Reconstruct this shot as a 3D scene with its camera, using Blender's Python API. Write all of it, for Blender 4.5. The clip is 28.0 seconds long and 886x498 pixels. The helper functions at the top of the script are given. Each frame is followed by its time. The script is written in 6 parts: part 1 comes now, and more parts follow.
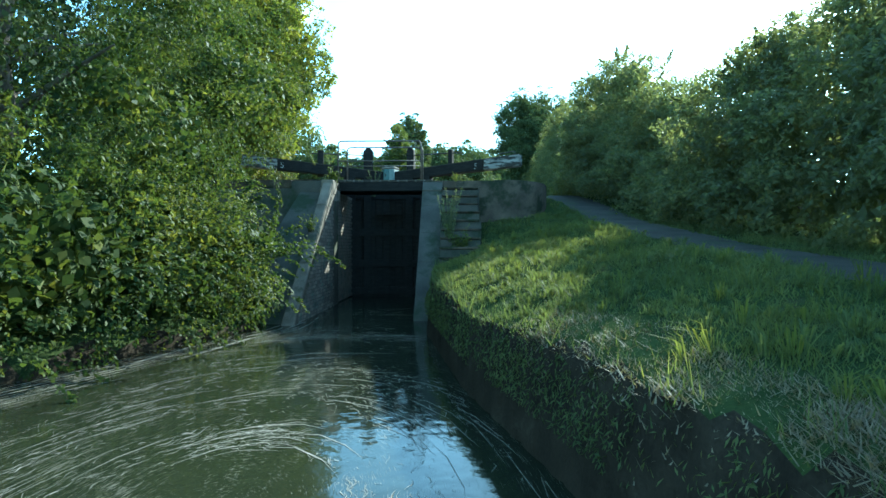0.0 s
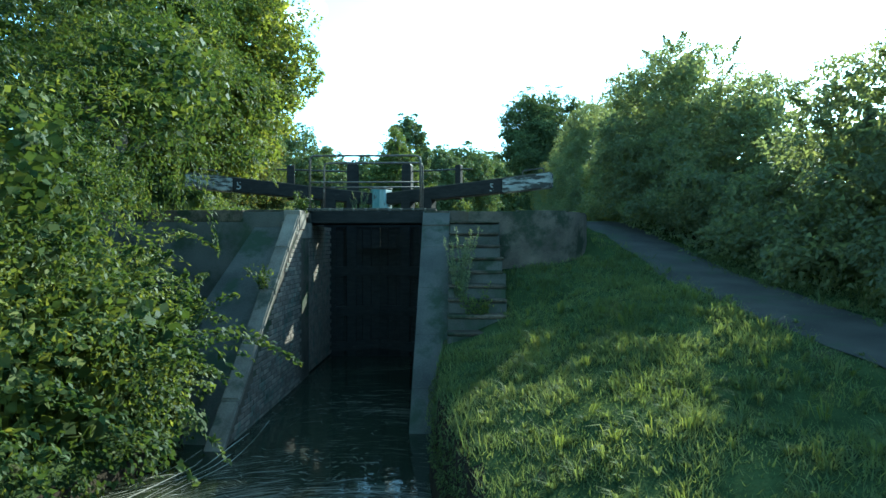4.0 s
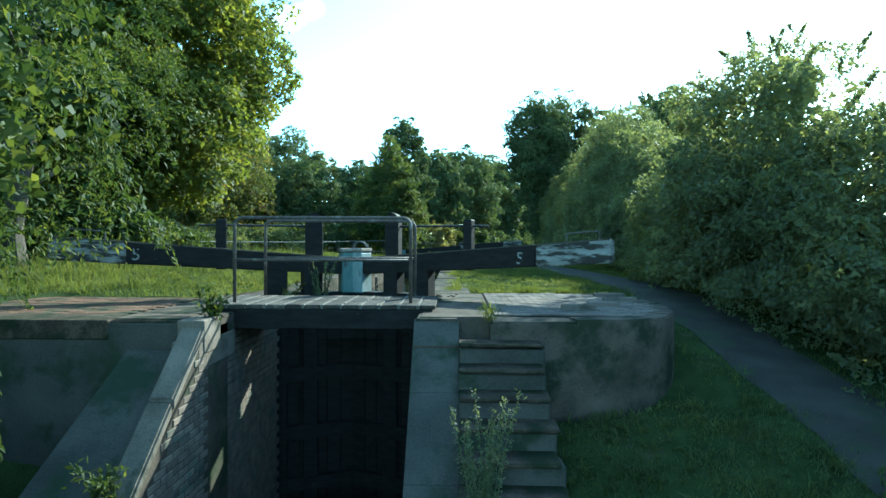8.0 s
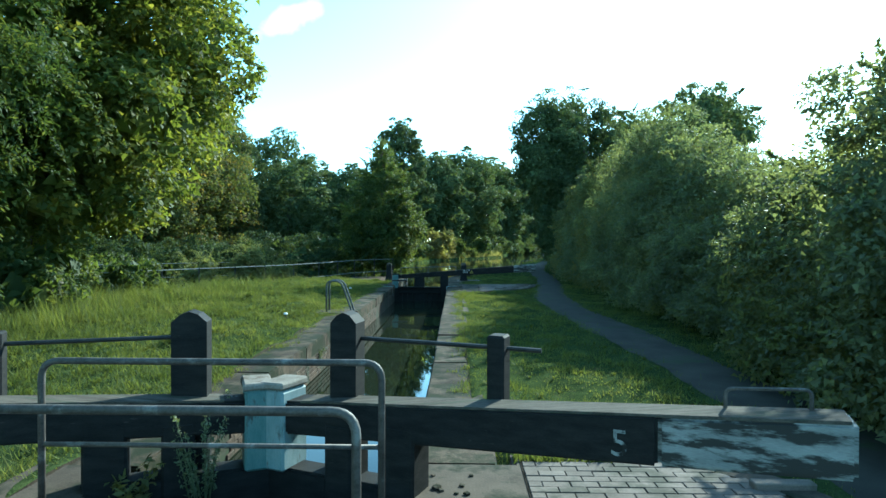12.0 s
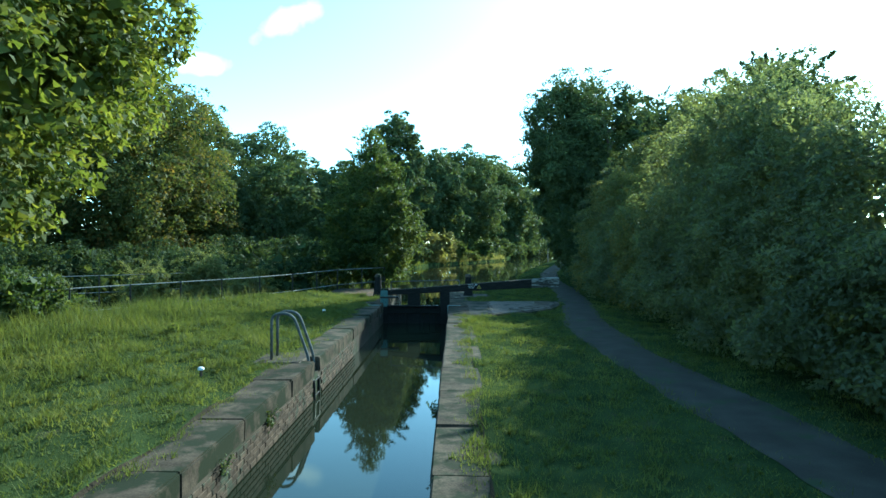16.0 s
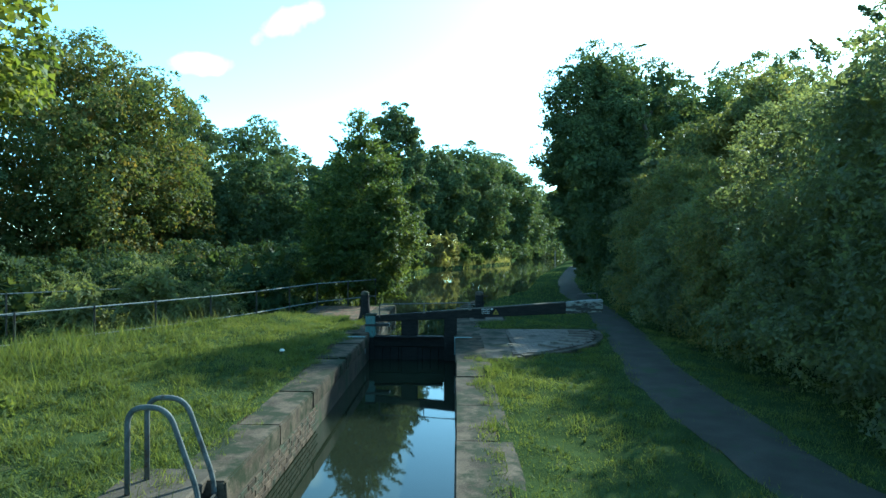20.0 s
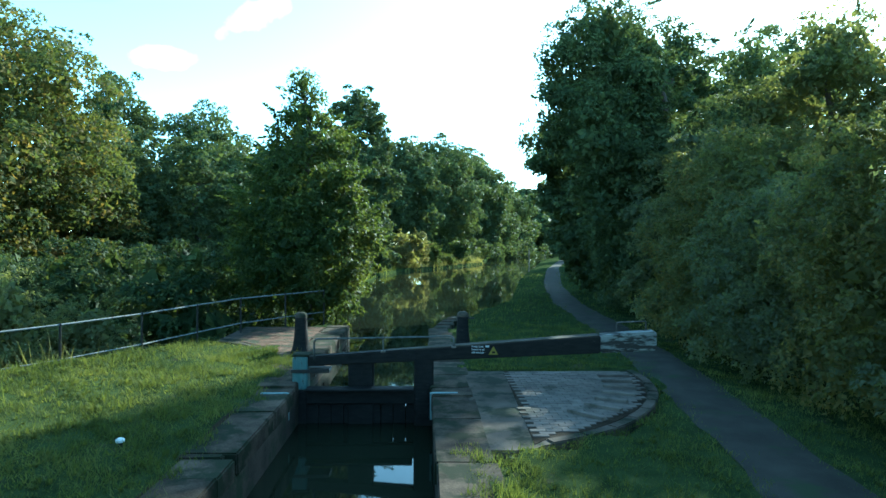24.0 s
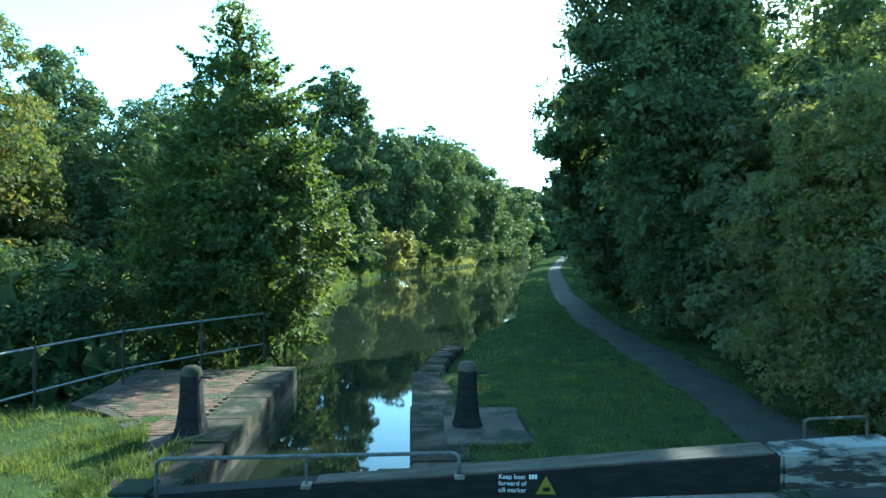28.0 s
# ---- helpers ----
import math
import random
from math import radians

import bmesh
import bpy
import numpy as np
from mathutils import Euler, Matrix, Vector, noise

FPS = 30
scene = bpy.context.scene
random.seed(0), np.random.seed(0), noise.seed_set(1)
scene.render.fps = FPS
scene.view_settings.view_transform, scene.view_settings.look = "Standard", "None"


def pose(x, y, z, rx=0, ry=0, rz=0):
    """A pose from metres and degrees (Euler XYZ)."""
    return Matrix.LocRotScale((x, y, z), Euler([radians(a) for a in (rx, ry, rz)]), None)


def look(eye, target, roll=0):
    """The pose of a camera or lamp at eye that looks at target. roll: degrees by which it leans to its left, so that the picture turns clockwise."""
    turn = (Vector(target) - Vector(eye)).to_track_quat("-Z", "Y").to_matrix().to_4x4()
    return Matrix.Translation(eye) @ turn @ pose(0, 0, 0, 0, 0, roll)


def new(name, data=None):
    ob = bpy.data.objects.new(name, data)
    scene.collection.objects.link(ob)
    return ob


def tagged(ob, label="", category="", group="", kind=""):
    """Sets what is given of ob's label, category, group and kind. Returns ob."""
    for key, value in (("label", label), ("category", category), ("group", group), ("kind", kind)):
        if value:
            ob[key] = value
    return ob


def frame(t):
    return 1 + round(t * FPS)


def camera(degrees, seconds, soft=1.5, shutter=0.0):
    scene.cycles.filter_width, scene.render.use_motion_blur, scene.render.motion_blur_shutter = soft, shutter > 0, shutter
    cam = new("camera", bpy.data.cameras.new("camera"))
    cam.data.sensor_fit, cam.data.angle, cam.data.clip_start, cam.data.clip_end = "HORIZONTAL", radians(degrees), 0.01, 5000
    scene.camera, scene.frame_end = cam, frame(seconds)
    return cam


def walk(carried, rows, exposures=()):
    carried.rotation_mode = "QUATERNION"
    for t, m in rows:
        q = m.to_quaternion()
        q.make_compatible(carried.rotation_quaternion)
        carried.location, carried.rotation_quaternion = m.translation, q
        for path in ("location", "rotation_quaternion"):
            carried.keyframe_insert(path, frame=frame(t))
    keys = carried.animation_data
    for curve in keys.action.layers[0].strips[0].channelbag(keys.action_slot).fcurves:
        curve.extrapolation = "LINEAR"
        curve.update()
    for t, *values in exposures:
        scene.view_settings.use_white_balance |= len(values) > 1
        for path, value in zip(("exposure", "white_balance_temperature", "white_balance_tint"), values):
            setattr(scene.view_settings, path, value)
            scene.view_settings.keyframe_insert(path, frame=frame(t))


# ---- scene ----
cam = camera(72.4, 28.0)
METRES, EYE, TILT, LEAN, TURN = 35.0, -1.52, -0.55, 0.0, 1.6
EXPOSURE = 1.7
ROWS = [
    (0.0, 0.0, 0.0, 0.0, -0.0, 0.0, -0.0),
    (0.5, -0.0008, 0.013, 0.0032, 0.02, 0.01, 0.02),
    (1.0, -0.0016, 0.0258, 0.0072, 0.03, 0.04, 0.01),
    (1.5, -0.0024, 0.0392, 0.0106, -0.01, 0.04, 0.0),
    (2.0, -0.0028, 0.0532, 0.0134, -0.03, 0.03, -0.01),
    (2.5, -0.0028, 0.0676, 0.0159, -0.05, 0.02, -0.02),
    (3.0, -0.0032, 0.0822, 0.0193, -0.06, 0.02, -0.02),
    (3.5, -0.0034, 0.0968, 0.0239, -0.06, -0.01, 0.01),
    (5.5, -0.0068, 0.1587, 0.0401, -0.29, 0.02, -0.23),
    (6.0, -0.0064, 0.1741, 0.0453, -0.31, 0.01, -0.24),
    (6.5, -0.0062, 0.1894, 0.0506, -0.33, -0.02, -0.24),
    (7.0, -0.0062, 0.2048, 0.0563, -0.33, -0.02, -0.21),
    (7.5, -0.0062, 0.2204, 0.0625, -0.34, -0.02, -0.21),
    (8.0, -0.0063, 0.236, 0.0689, -0.35, -0.02, -0.2),
    (8.5, -0.0063, 0.2522, 0.075, -0.38, -0.01, -0.18),
    (9.0, -0.0056, 0.2685, 0.0809, -0.37, 0.0, -0.18),
    (9.5, -0.0056, 0.2852, 0.0868, -0.39, -0.02, -0.17),
    (10.0, -0.0065, 0.3018, 0.0924, -0.4, -0.0, -0.15),
    (10.5, -0.0071, 0.3187, 0.0974, -0.4, -0.0, -0.18),
    (11.0, -0.0072, 0.3356, 0.0995, -0.43, 0.04, -0.17),
    (11.5, -0.0069, 0.3526, 0.0994, -0.44, 0.04, -0.15),
    (12.0, -0.0062, 0.3704, 0.0993, -0.45, 0.03, -0.16),
    (12.5, -0.006, 0.3883, 0.1, -0.47, 0.01, -0.16),
    (14.5, -0.0058, 0.4628, 0.1035, -0.48, 0.11, -0.1),
    (15.0, -0.0053, 0.4814, 0.1054, -0.48, 0.1, -0.12),
    (15.5, -0.0053, 0.4997, 0.1066, -0.49, 0.09, -0.14),
    (16.0, -0.0058, 0.5181, 0.1077, -0.49, 0.12, -0.15),
    (16.5, -0.0062, 0.5366, 0.1087, -0.49, 0.13, -0.15),
    (17.0, -0.0065, 0.5552, 0.1097, -0.48, 0.11, -0.16),
    (17.5, -0.0069, 0.5734, 0.111, -0.47, 0.11, -0.19),
    (18.0, -0.0069, 0.5919, 0.1122, -0.45, 0.12, -0.18),
    (18.5, -0.0067, 0.6103, 0.1134, -0.43, 0.13, -0.19),
    (19.0, -0.0067, 0.6285, 0.1145, -0.41, 0.12, -0.19),
    (19.5, -0.0069, 0.6467, 0.1159, -0.37, 0.1, -0.18),
    (20.0, -0.0076, 0.665, 0.1172, -0.38, 0.15, -0.22),
    (20.5, -0.0077, 0.6832, 0.1183, -0.36, 0.17, -0.23),
    (22.5, -0.0088, 0.7636, 0.1199, -0.76, 0.09, -0.29),
    (23.0, -0.0092, 0.7841, 0.12, -1.64, 0.06, -0.28),
    (23.5, -0.0087, 0.8034, 0.1203, -2.58, 0.03, -0.26),
    (24.0, -0.0071, 0.824, 0.1208, -3.39, 0.01, -0.26),
    (24.5, -0.0056, 0.8441, 0.1215, -3.81, -0.01, -0.23),
    (25.0, -0.0047, 0.8641, 0.1221, -4.02, 0.0, -0.25),
    (25.5, -0.0038, 0.8838, 0.1225, -4.09, 0.01, -0.27),
    (26.0, -0.0032, 0.9037, 0.1225, -4.22, 0.02, -0.25),
    (26.5, -0.0027, 0.9233, 0.123, -4.32, 0.02, -0.25),
    (27.0, -0.0017, 0.9432, 0.1235, -4.35, -0.01, -0.27),
    (27.5, -0.0003, 0.9631, 0.1237, -4.36, -0.03, -0.25),
    (28.0, 0.0015, 0.9834, 0.1243, -4.41, -0.05, -0.25),
]
walk(cam, [(t, pose(2.08, 0, EYE, TILT, LEAN, TURN) @ pose(METRES * x, METRES * y, METRES * z, 90 + pitch, roll, yaw)) for t, x, y, z, yaw, pitch, roll in ROWS],
     exposures=tuple((t, EXPOSURE + e, k, g) for t, e, k, g in ((0.0, 0.76, 4800, -13), (3.0, 0.72, 4800, -13), (6.0, 0.64, 4800, -13), (10.0, 0.43, 4750, -13), (16.0, 0.24, 4700, -15), (20.0, 0.32, 4700, -14), (24.0, 0.56, 4650, -13), (28.0, 0.98, 4650, -13))))

# ---- world and sun ----
SUN_AZ, SUN_EL = 33.5, 29.0          # degrees right of straight ahead, degrees up
world = bpy.data.worlds.new("sky")
scene.world = world
world.use_nodes = True
wn = world.node_tree
wn.nodes.clear()
w_out = wn.nodes.new("ShaderNodeOutputWorld")
w_bg = wn.nodes.new("ShaderNodeBackground")
w_sky = wn.nodes.new("ShaderNodeTexSky")
w_sky.sky_type = "NISHITA"
w_sky.sun_disc = False
w_sky.sun_elevation = radians(SUN_EL)
w_sky.sun_rotation = radians(SUN_AZ)
w_sky.dust_density = 0.3
w_sky.air_density = 0.7
w_sky.ozone_density = 0.3
w_bg.inputs["Strength"].default_value = 0.15
# two small fair-weather clouds
w_tc = wn.nodes.new("ShaderNodeTexCoord")
w_col = w_sky.outputs[0]
for spot, size, slant in (((-0.275, 1.0, 0.37), 0.052, -28.0), ((-0.425, 1.0, 0.298), 0.05, -4.0)):
    c_sub, c_map, c_len, c_noise = (wn.nodes.new(k) for k in ("ShaderNodeVectorMath", "ShaderNodeMapping", "ShaderNodeVectorMath", "ShaderNodeTexNoise"))
    c_dir = wn.nodes.new("ShaderNodeVectorMath")
    c_dir.operation = "NORMALIZE"
    wn.links.new(w_tc.outputs["Generated"], c_dir.inputs[0])
    c_sub.operation, c_len.operation = "SUBTRACT", "LENGTH"
    c_sub.inputs[1].default_value = Vector(spot).normalized()
    wn.links.new(c_dir.outputs[0], c_sub.inputs[0])
    c_map.vector_type = "TEXTURE"
    c_map.inputs["Scale"].default_value = (1.0, 1.0, 0.33)
    c_map.inputs["Rotation"].default_value = (0, radians(slant), 0)
    wn.links.new(c_sub.outputs[0], c_map.inputs[0])
    wn.links.new(c_map.outputs[0], c_len.inputs[0])
    c_noise.inputs["Scale"].default_value, c_noise.inputs["Detail"].default_value = 22.0, 5.0
    wn.links.new(c_dir.outputs[0], c_noise.inputs["Vector"])
    c_add, c_rng, c_mix = wn.nodes.new("ShaderNodeMath"), wn.nodes.new("ShaderNodeMapRange"), wn.nodes.new("ShaderNodeMix")
    c_add.operation = "MULTIPLY_ADD"
    c_add.inputs[1].default_value = -0.10
    wn.links.new(c_noise.outputs[0], c_add.inputs[0])
    wn.links.new(c_len.outputs["Value"], c_add.inputs[2])
    c_rng.inputs["From Min"].default_value, c_rng.inputs["From Max"].default_value = size - 0.05, size - 0.1
    c_rng.inputs["To Max"].default_value = 0.6
    wn.links.new(c_add.outputs[0], c_rng.inputs["Value"])
    c_mix.data_type = "RGBA"
    c_mix.inputs["B"].default_value = (6.5, 6.4, 6.2, 1)
    wn.links.new(c_rng.outputs[0], c_mix.inputs["Factor"])
    wn.links.new(w_col, c_mix.inputs["A"])
    w_col = c_mix.outputs["Result"]
w_tint = wn.nodes.new("ShaderNodeMix")          # colour correction: shifts the sky and its light from blue towards teal
w_tint.data_type, w_tint.blend_type = "RGBA", "MULTIPLY"
w_tint.inputs["Factor"].default_value = 1.0
w_tint.inputs["B"].default_value = (1.0, 1.05, 0.86, 1)
wn.links.new(w_col, w_tint.inputs["A"])
wn.links.new(w_tint.outputs["Result"], w_bg.inputs["Color"])
wn.links.new(w_bg.outputs[0], w_out.inputs["Surface"])
sun_data = bpy.data.lights.new("sun", "SUN")
sun_data.energy = 3.35
sun_data.angle = radians(0.6)
sun_data.color = (1.0, 0.87, 0.68)
sun = new("sun", sun_data)
saz, sel = radians(SUN_AZ), radians(SUN_EL)
SUN_DIR = Vector((math.sin(saz) * math.cos(sel), math.cos(saz) * math.cos(sel), math.sin(sel)))
sun.matrix_world = look(SUN_DIR * 60, (0, 0, 0))

# ---- materials ----


def surface(name, c1, c2, rough=0.8, scale=6.0, bump=0.3, fine=60.0, stain=None, stain_scale=1.2, stain_at=0.6, metal=0.0, vary=0.0, dist=0.01, stretch=(1, 1, 1), spec=0.3):
    """A matt surface: two tones by a coarse noise, grain by a fine one, stains with edges, relief."""
    m = bpy.data.materials.new(name)
    m.use_nodes = True
    t = m.node_tree
    t.nodes.clear()
    nd, ln = t.nodes.new, t.links.new
    out, bs = nd("ShaderNodeOutputMaterial"), nd("ShaderNodeBsdfPrincipled")
    geo, mp = nd("ShaderNodeNewGeometry"), nd("ShaderNodeMapping")
    mp.inputs["Scale"].default_value = stretch
    ln(geo.outputs["Position"], mp.inputs["Vector"])
    n1, n2 = nd("ShaderNodeTexNoise"), nd("ShaderNodeTexNoise")
    n1.inputs["Scale"].default_value, n1.inputs["Detail"].default_value = scale, 6
    n2.inputs["Scale"].default_value, n2.inputs["Detail"].default_value = fine, 4
    ln(mp.outputs[0], n1.inputs["Vector"]), ln(mp.outputs[0], n2.inputs["Vector"])
    ramp = nd("ShaderNodeMapRange")
    ramp.inputs["From Min"].default_value, ramp.inputs["From Max"].default_value = 0.35, 0.65
    add = nd("ShaderNodeMath")
    add.operation = "MULTIPLY_ADD"
    add.inputs[1].default_value, add.inputs[2].default_value = 0.35, 0.0
    ln(n2.outputs[0], add.inputs[0])
    add2 = nd("ShaderNodeMath")
    add2.operation = "MULTIPLY_ADD"
    add2.inputs[1].default_value = 0.65
    ln(n1.outputs[0], add2.inputs[0]), ln(add.outputs[0], add2.inputs[2])
    ln(add2.outputs[0], ramp.inputs["Value"])
    mix = nd("ShaderNodeMix")
    mix.data_type = "RGBA"
    mix.inputs["A"].default_value, mix.inputs["B"].default_value = (*c1, 1), (*c2, 1)
    ln(ramp.outputs[0], mix.inputs["Factor"])
    col = mix.outputs["Result"]
    if stain:
        n3, r3, mx = nd("ShaderNodeTexNoise"), nd("ShaderNodeMapRange"), nd("ShaderNodeMix")
        n3.inputs["Scale"].default_value, n3.inputs["Detail"].default_value = stain_scale, 8
        n3.inputs["Roughness"].default_value = 0.65
        ln(mp.outputs[0], n3.inputs["Vector"])
        r3.inputs["From Min"].default_value, r3.inputs["From Max"].default_value = stain_at - 0.04, stain_at + 0.06
        ln(n3.outputs[0], r3.inputs["Value"])
        mx.data_type = "RGBA"
        mx.inputs["B"].default_value = (*stain, 1)
        ln(r3.outputs[0], mx.inputs["Factor"]), ln(col, mx.inputs["A"])
        col = mx.outputs["Result"]
    if vary:
        oi, r4, mv = nd("ShaderNodeObjectInfo"), nd("ShaderNodeMapRange"), nd("ShaderNodeMix")
        r4.inputs["To Min"].default_value, r4.inputs["To Max"].default_value = 1 - vary, 1 + vary
        ln(oi.outputs["Random"], r4.inputs["Value"])
        mv.data_type, mv.blend_type = "RGBA", "MULTIPLY"
        mv.inputs["Factor"].default_value = 1
        ln(col, mv.inputs["A"]), ln(r4.outputs[0], mv.inputs["B"])
        col = mv.outputs["Result"]
    ln(col, bs.inputs["Base Color"])
    bs.inputs["Roughness"].default_value, bs.inputs["Metallic"].default_value = rough, metal
    bs.inputs["Specular IOR Level"].default_value = spec
    if bump:
        bp = nd("ShaderNodeBump")
        bp.inputs["Strength"].default_value, bp.inputs["Distance"].default_value = bump, dist
        ln(add2.outputs[0], bp.inputs["Height"]), ln(bp.outputs[0], bs.inputs["Normal"])
    ln(bs.outputs[0], out.inputs["Surface"])
    return m


def leafage(name, c1, c2, c3, through_light=0.38, gloss=0.14):
    """Leaves: every leaf its own tone between three, light through the blade."""
    m = bpy.data.materials.new(name)
    m.use_nodes = True
    t = m.node_tree
    t.nodes.clear()
    nd, ln = t.nodes.new, t.links.new
    out, geo = nd("ShaderNodeOutputMaterial"), nd("ShaderNodeNewGeometry")
    cr = nd("ShaderNodeValToRGB")
    cr.color_ramp.elements[0].color, cr.color_ramp.elements[1].color = (*c1, 1), (*c3, 1)
    e = cr.color_ramp.elements.new(0.55)
    e.color = (*c2, 1)
    n1 = nd("ShaderNodeTexNoise")
    n1.inputs["Scale"].default_value = 0.7
    ln(geo.outputs["Position"], n1.inputs["Vector"])
    mix = nd("ShaderNodeMath")
    mix.operation = "MULTIPLY_ADD"
    mix.inputs[1].default_value = 0.55
    sub = nd("ShaderNodeMath")
    sub.operation = "MULTIPLY_ADD"
    sub.inputs[1].default_value, sub.inputs[2].default_value = 1.4, -0.48
    ln(n1.outputs[0], sub.inputs[0])
    ln(geo.outputs["Random Per Island"], mix.inputs[0]), ln(sub.outputs[0], mix.inputs[2])
    ln(mix.outputs[0], cr.inputs[0])
    bs, tr, ms = nd("ShaderNodeBsdfPrincipled"), nd("ShaderNodeBsdfTranslucent"), nd("ShaderNodeMixShader")
    bs.inputs["Roughness"].default_value = 0.6
    bs.inputs["Specular IOR Level"].default_value = gloss
    ln(cr.outputs[0], bs.inputs["Base Color"])
    warm = nd("ShaderNodeMix")
    warm.data_type, warm.blend_type = "RGBA", "MULTIPLY"
    warm.inputs["Factor"].default_value = 1
    warm.inputs["B"].default_value = (1.7, 1.6, 0.7, 1)
    ln(cr.outputs[0], warm.inputs["A"]), ln(warm.outputs["Result"], tr.inputs["Color"])
    ms.inputs[0].default_value = through_light
    ln(bs.outputs[0], ms.inputs[1]), ln(tr.outputs[0], ms.inputs[2]), ln(ms.outputs[0], out.inputs["Surface"])
    return m


LOW, MID, TOP = -3.03, -0.7, -0.42      # water: the lower pound, the full chamber, the upper pound


def watery(name, deep, wave=3.0, strength=0.12, rough=0.03, foam=False):
    m = bpy.data.materials.new(name)
    m.use_nodes = True
    t = m.node_tree
    t.nodes.clear()
    nd, ln = t.nodes.new, t.links.new
    out, bs, geo = nd("ShaderNodeOutputMaterial"), nd("ShaderNodeBsdfPrincipled"), nd("ShaderNodeNewGeometry")
    bs.inputs["Base Color"].default_value = (*deep, 1)
    bs.inputs["Roughness"].default_value, bs.inputs["IOR"].default_value = rough, 1.33
    bs.inputs["Specular Tint"].default_value = (0.7, 0.8, 0.68, 1)
    n1, bp = nd("ShaderNodeTexNoise"), nd("ShaderNodeBump")
    n1.inputs["Scale"].default_value, n1.inputs["Detail"].default_value = wave, 4
    ln(geo.outputs["Position"], n1.inputs["Vector"])
    bp.inputs["Strength"].default_value, bp.inputs["Distance"].default_value = strength, 0.02
    ln(n1.outputs[0], bp.inputs["Height"]), ln(bp.outputs[0], bs.inputs["Normal"])
    surf = bs.outputs[0]
    if foam:
        # streaks of foam drawn out in arcs round the pool below the gates
        sep, rad, ang = nd("ShaderNodeVectorMath"), nd("ShaderNodeVectorMath"), nd("ShaderNodeMath")
        sep.operation = "SUBTRACT"
        sep.inputs[1].default_value = (0.7, 3.2, LOW)
        ln(geo.outputs["Position"], sep.inputs[0])
        sq = nd("ShaderNodeMapping")
        sq.inputs["Scale"].default_value = (1.75, 1.0, 0.0)
        ln(sep.outputs[0], sq.inputs[0])
        sep = sq
        rad.operation = "LENGTH"
        ln(sep.outputs[0], rad.inputs[0])
        xyz = nd("ShaderNodeSeparateXYZ")
        ln(sep.outputs[0], xyz.inputs[0])
        ang.operation = "ARCTAN2"
        ln(xyz.outputs[0], ang.inputs[0]), ln(xyz.outputs[1], ang.inputs[1])
        com = nd("ShaderNodeCombineXYZ")
        ml = nd("ShaderNodeMath")
        ml.operation = "MULTIPLY"
        ml.inputs[1].default_value = 1.6
        ln(ang.outputs[0], ml.inputs[0])
        ln(rad.outputs["Value"], com.inputs[0]), ln(ml.outputs[0], com.inputs[1])
        fine, broad = nd("ShaderNodeTexNoise"), nd("ShaderNodeTexNoise")
        mp = nd("ShaderNodeMapping")
        mp.inputs["Scale"].default_value = (62.0, 3.0, 1)
        ln(com.outputs[0], mp.inputs[0])
        fine.inputs["Scale"].default_value, fine.inputs["Detail"].default_value = 1.6, 5
        fine.inputs["Roughness"].default_value = 0.7
        ln(mp.outputs[0], fine.inputs["Vector"])
        mp2 = nd("ShaderNodeMapping")
        mp2.inputs["Scale"].default_value = (0.9, 1.3, 1)
        ln(com.outputs[0], mp2.inputs[0])
        broad.inputs["Scale"].default_value, broad.inputs["Detail"].default_value = 1.0, 3
        ln(mp2.outputs[0], broad.inputs["Vector"])
        sm = nd("ShaderNodeMath")
        sm.operation = "MULTIPLY_ADD"
        sm.inputs[1].default_value = 0.34
        ln(broad.outputs[0], sm.inputs[0]), ln(fine.outputs[0], sm.inputs[2])
        # a denser line of scum along the west bank
        line, dist_, scum = nd("ShaderNodeMath"), nd("ShaderNodeMath"), nd("ShaderNodeMapRange")
        line.operation, dist_.operation = "SUBTRACT", "ABSOLUTE"
        line.inputs[1].default_value = 6.7
        ln(rad.outputs["Value"], line.inputs[0]), ln(line.outputs[0], dist_.inputs[0])
        scum.inputs["From Min"].default_value, scum.inputs["From Max"].default_value = 0.0, 0.5
        scum.inputs["To Min"].default_value, scum.inputs["To Max"].default_value = 0.085, 0.0
        ln(dist_.outputs[0], scum.inputs["Value"])
        both = nd("ShaderNodeMath")
        ln(sm.outputs[0], both.inputs[0]), ln(scum.outputs[0], both.inputs[1])
        sm = both
        rg = nd("ShaderNodeMapRange")
        rg.inputs["From Min"].default_value, rg.inputs["From Max"].default_value = 0.775, 0.8
        rg.inputs["To Max"].default_value = 0.35
        ln(sm.outputs[0], rg.inputs["Value"])
        fo, mx = nd("ShaderNodeBsdfDiffuse"), nd("ShaderNodeMixShader")
        fo.inputs["Color"].default_value = (0.34, 0.31, 0.25, 1)
        ln(rg.outputs[0], mx.inputs[0]), ln(surf, mx.inputs[1]), ln(fo.outputs[0], mx.inputs[2])
        surf = mx.outputs[0]
    ln(surf, out.inputs["Surface"])
    return m


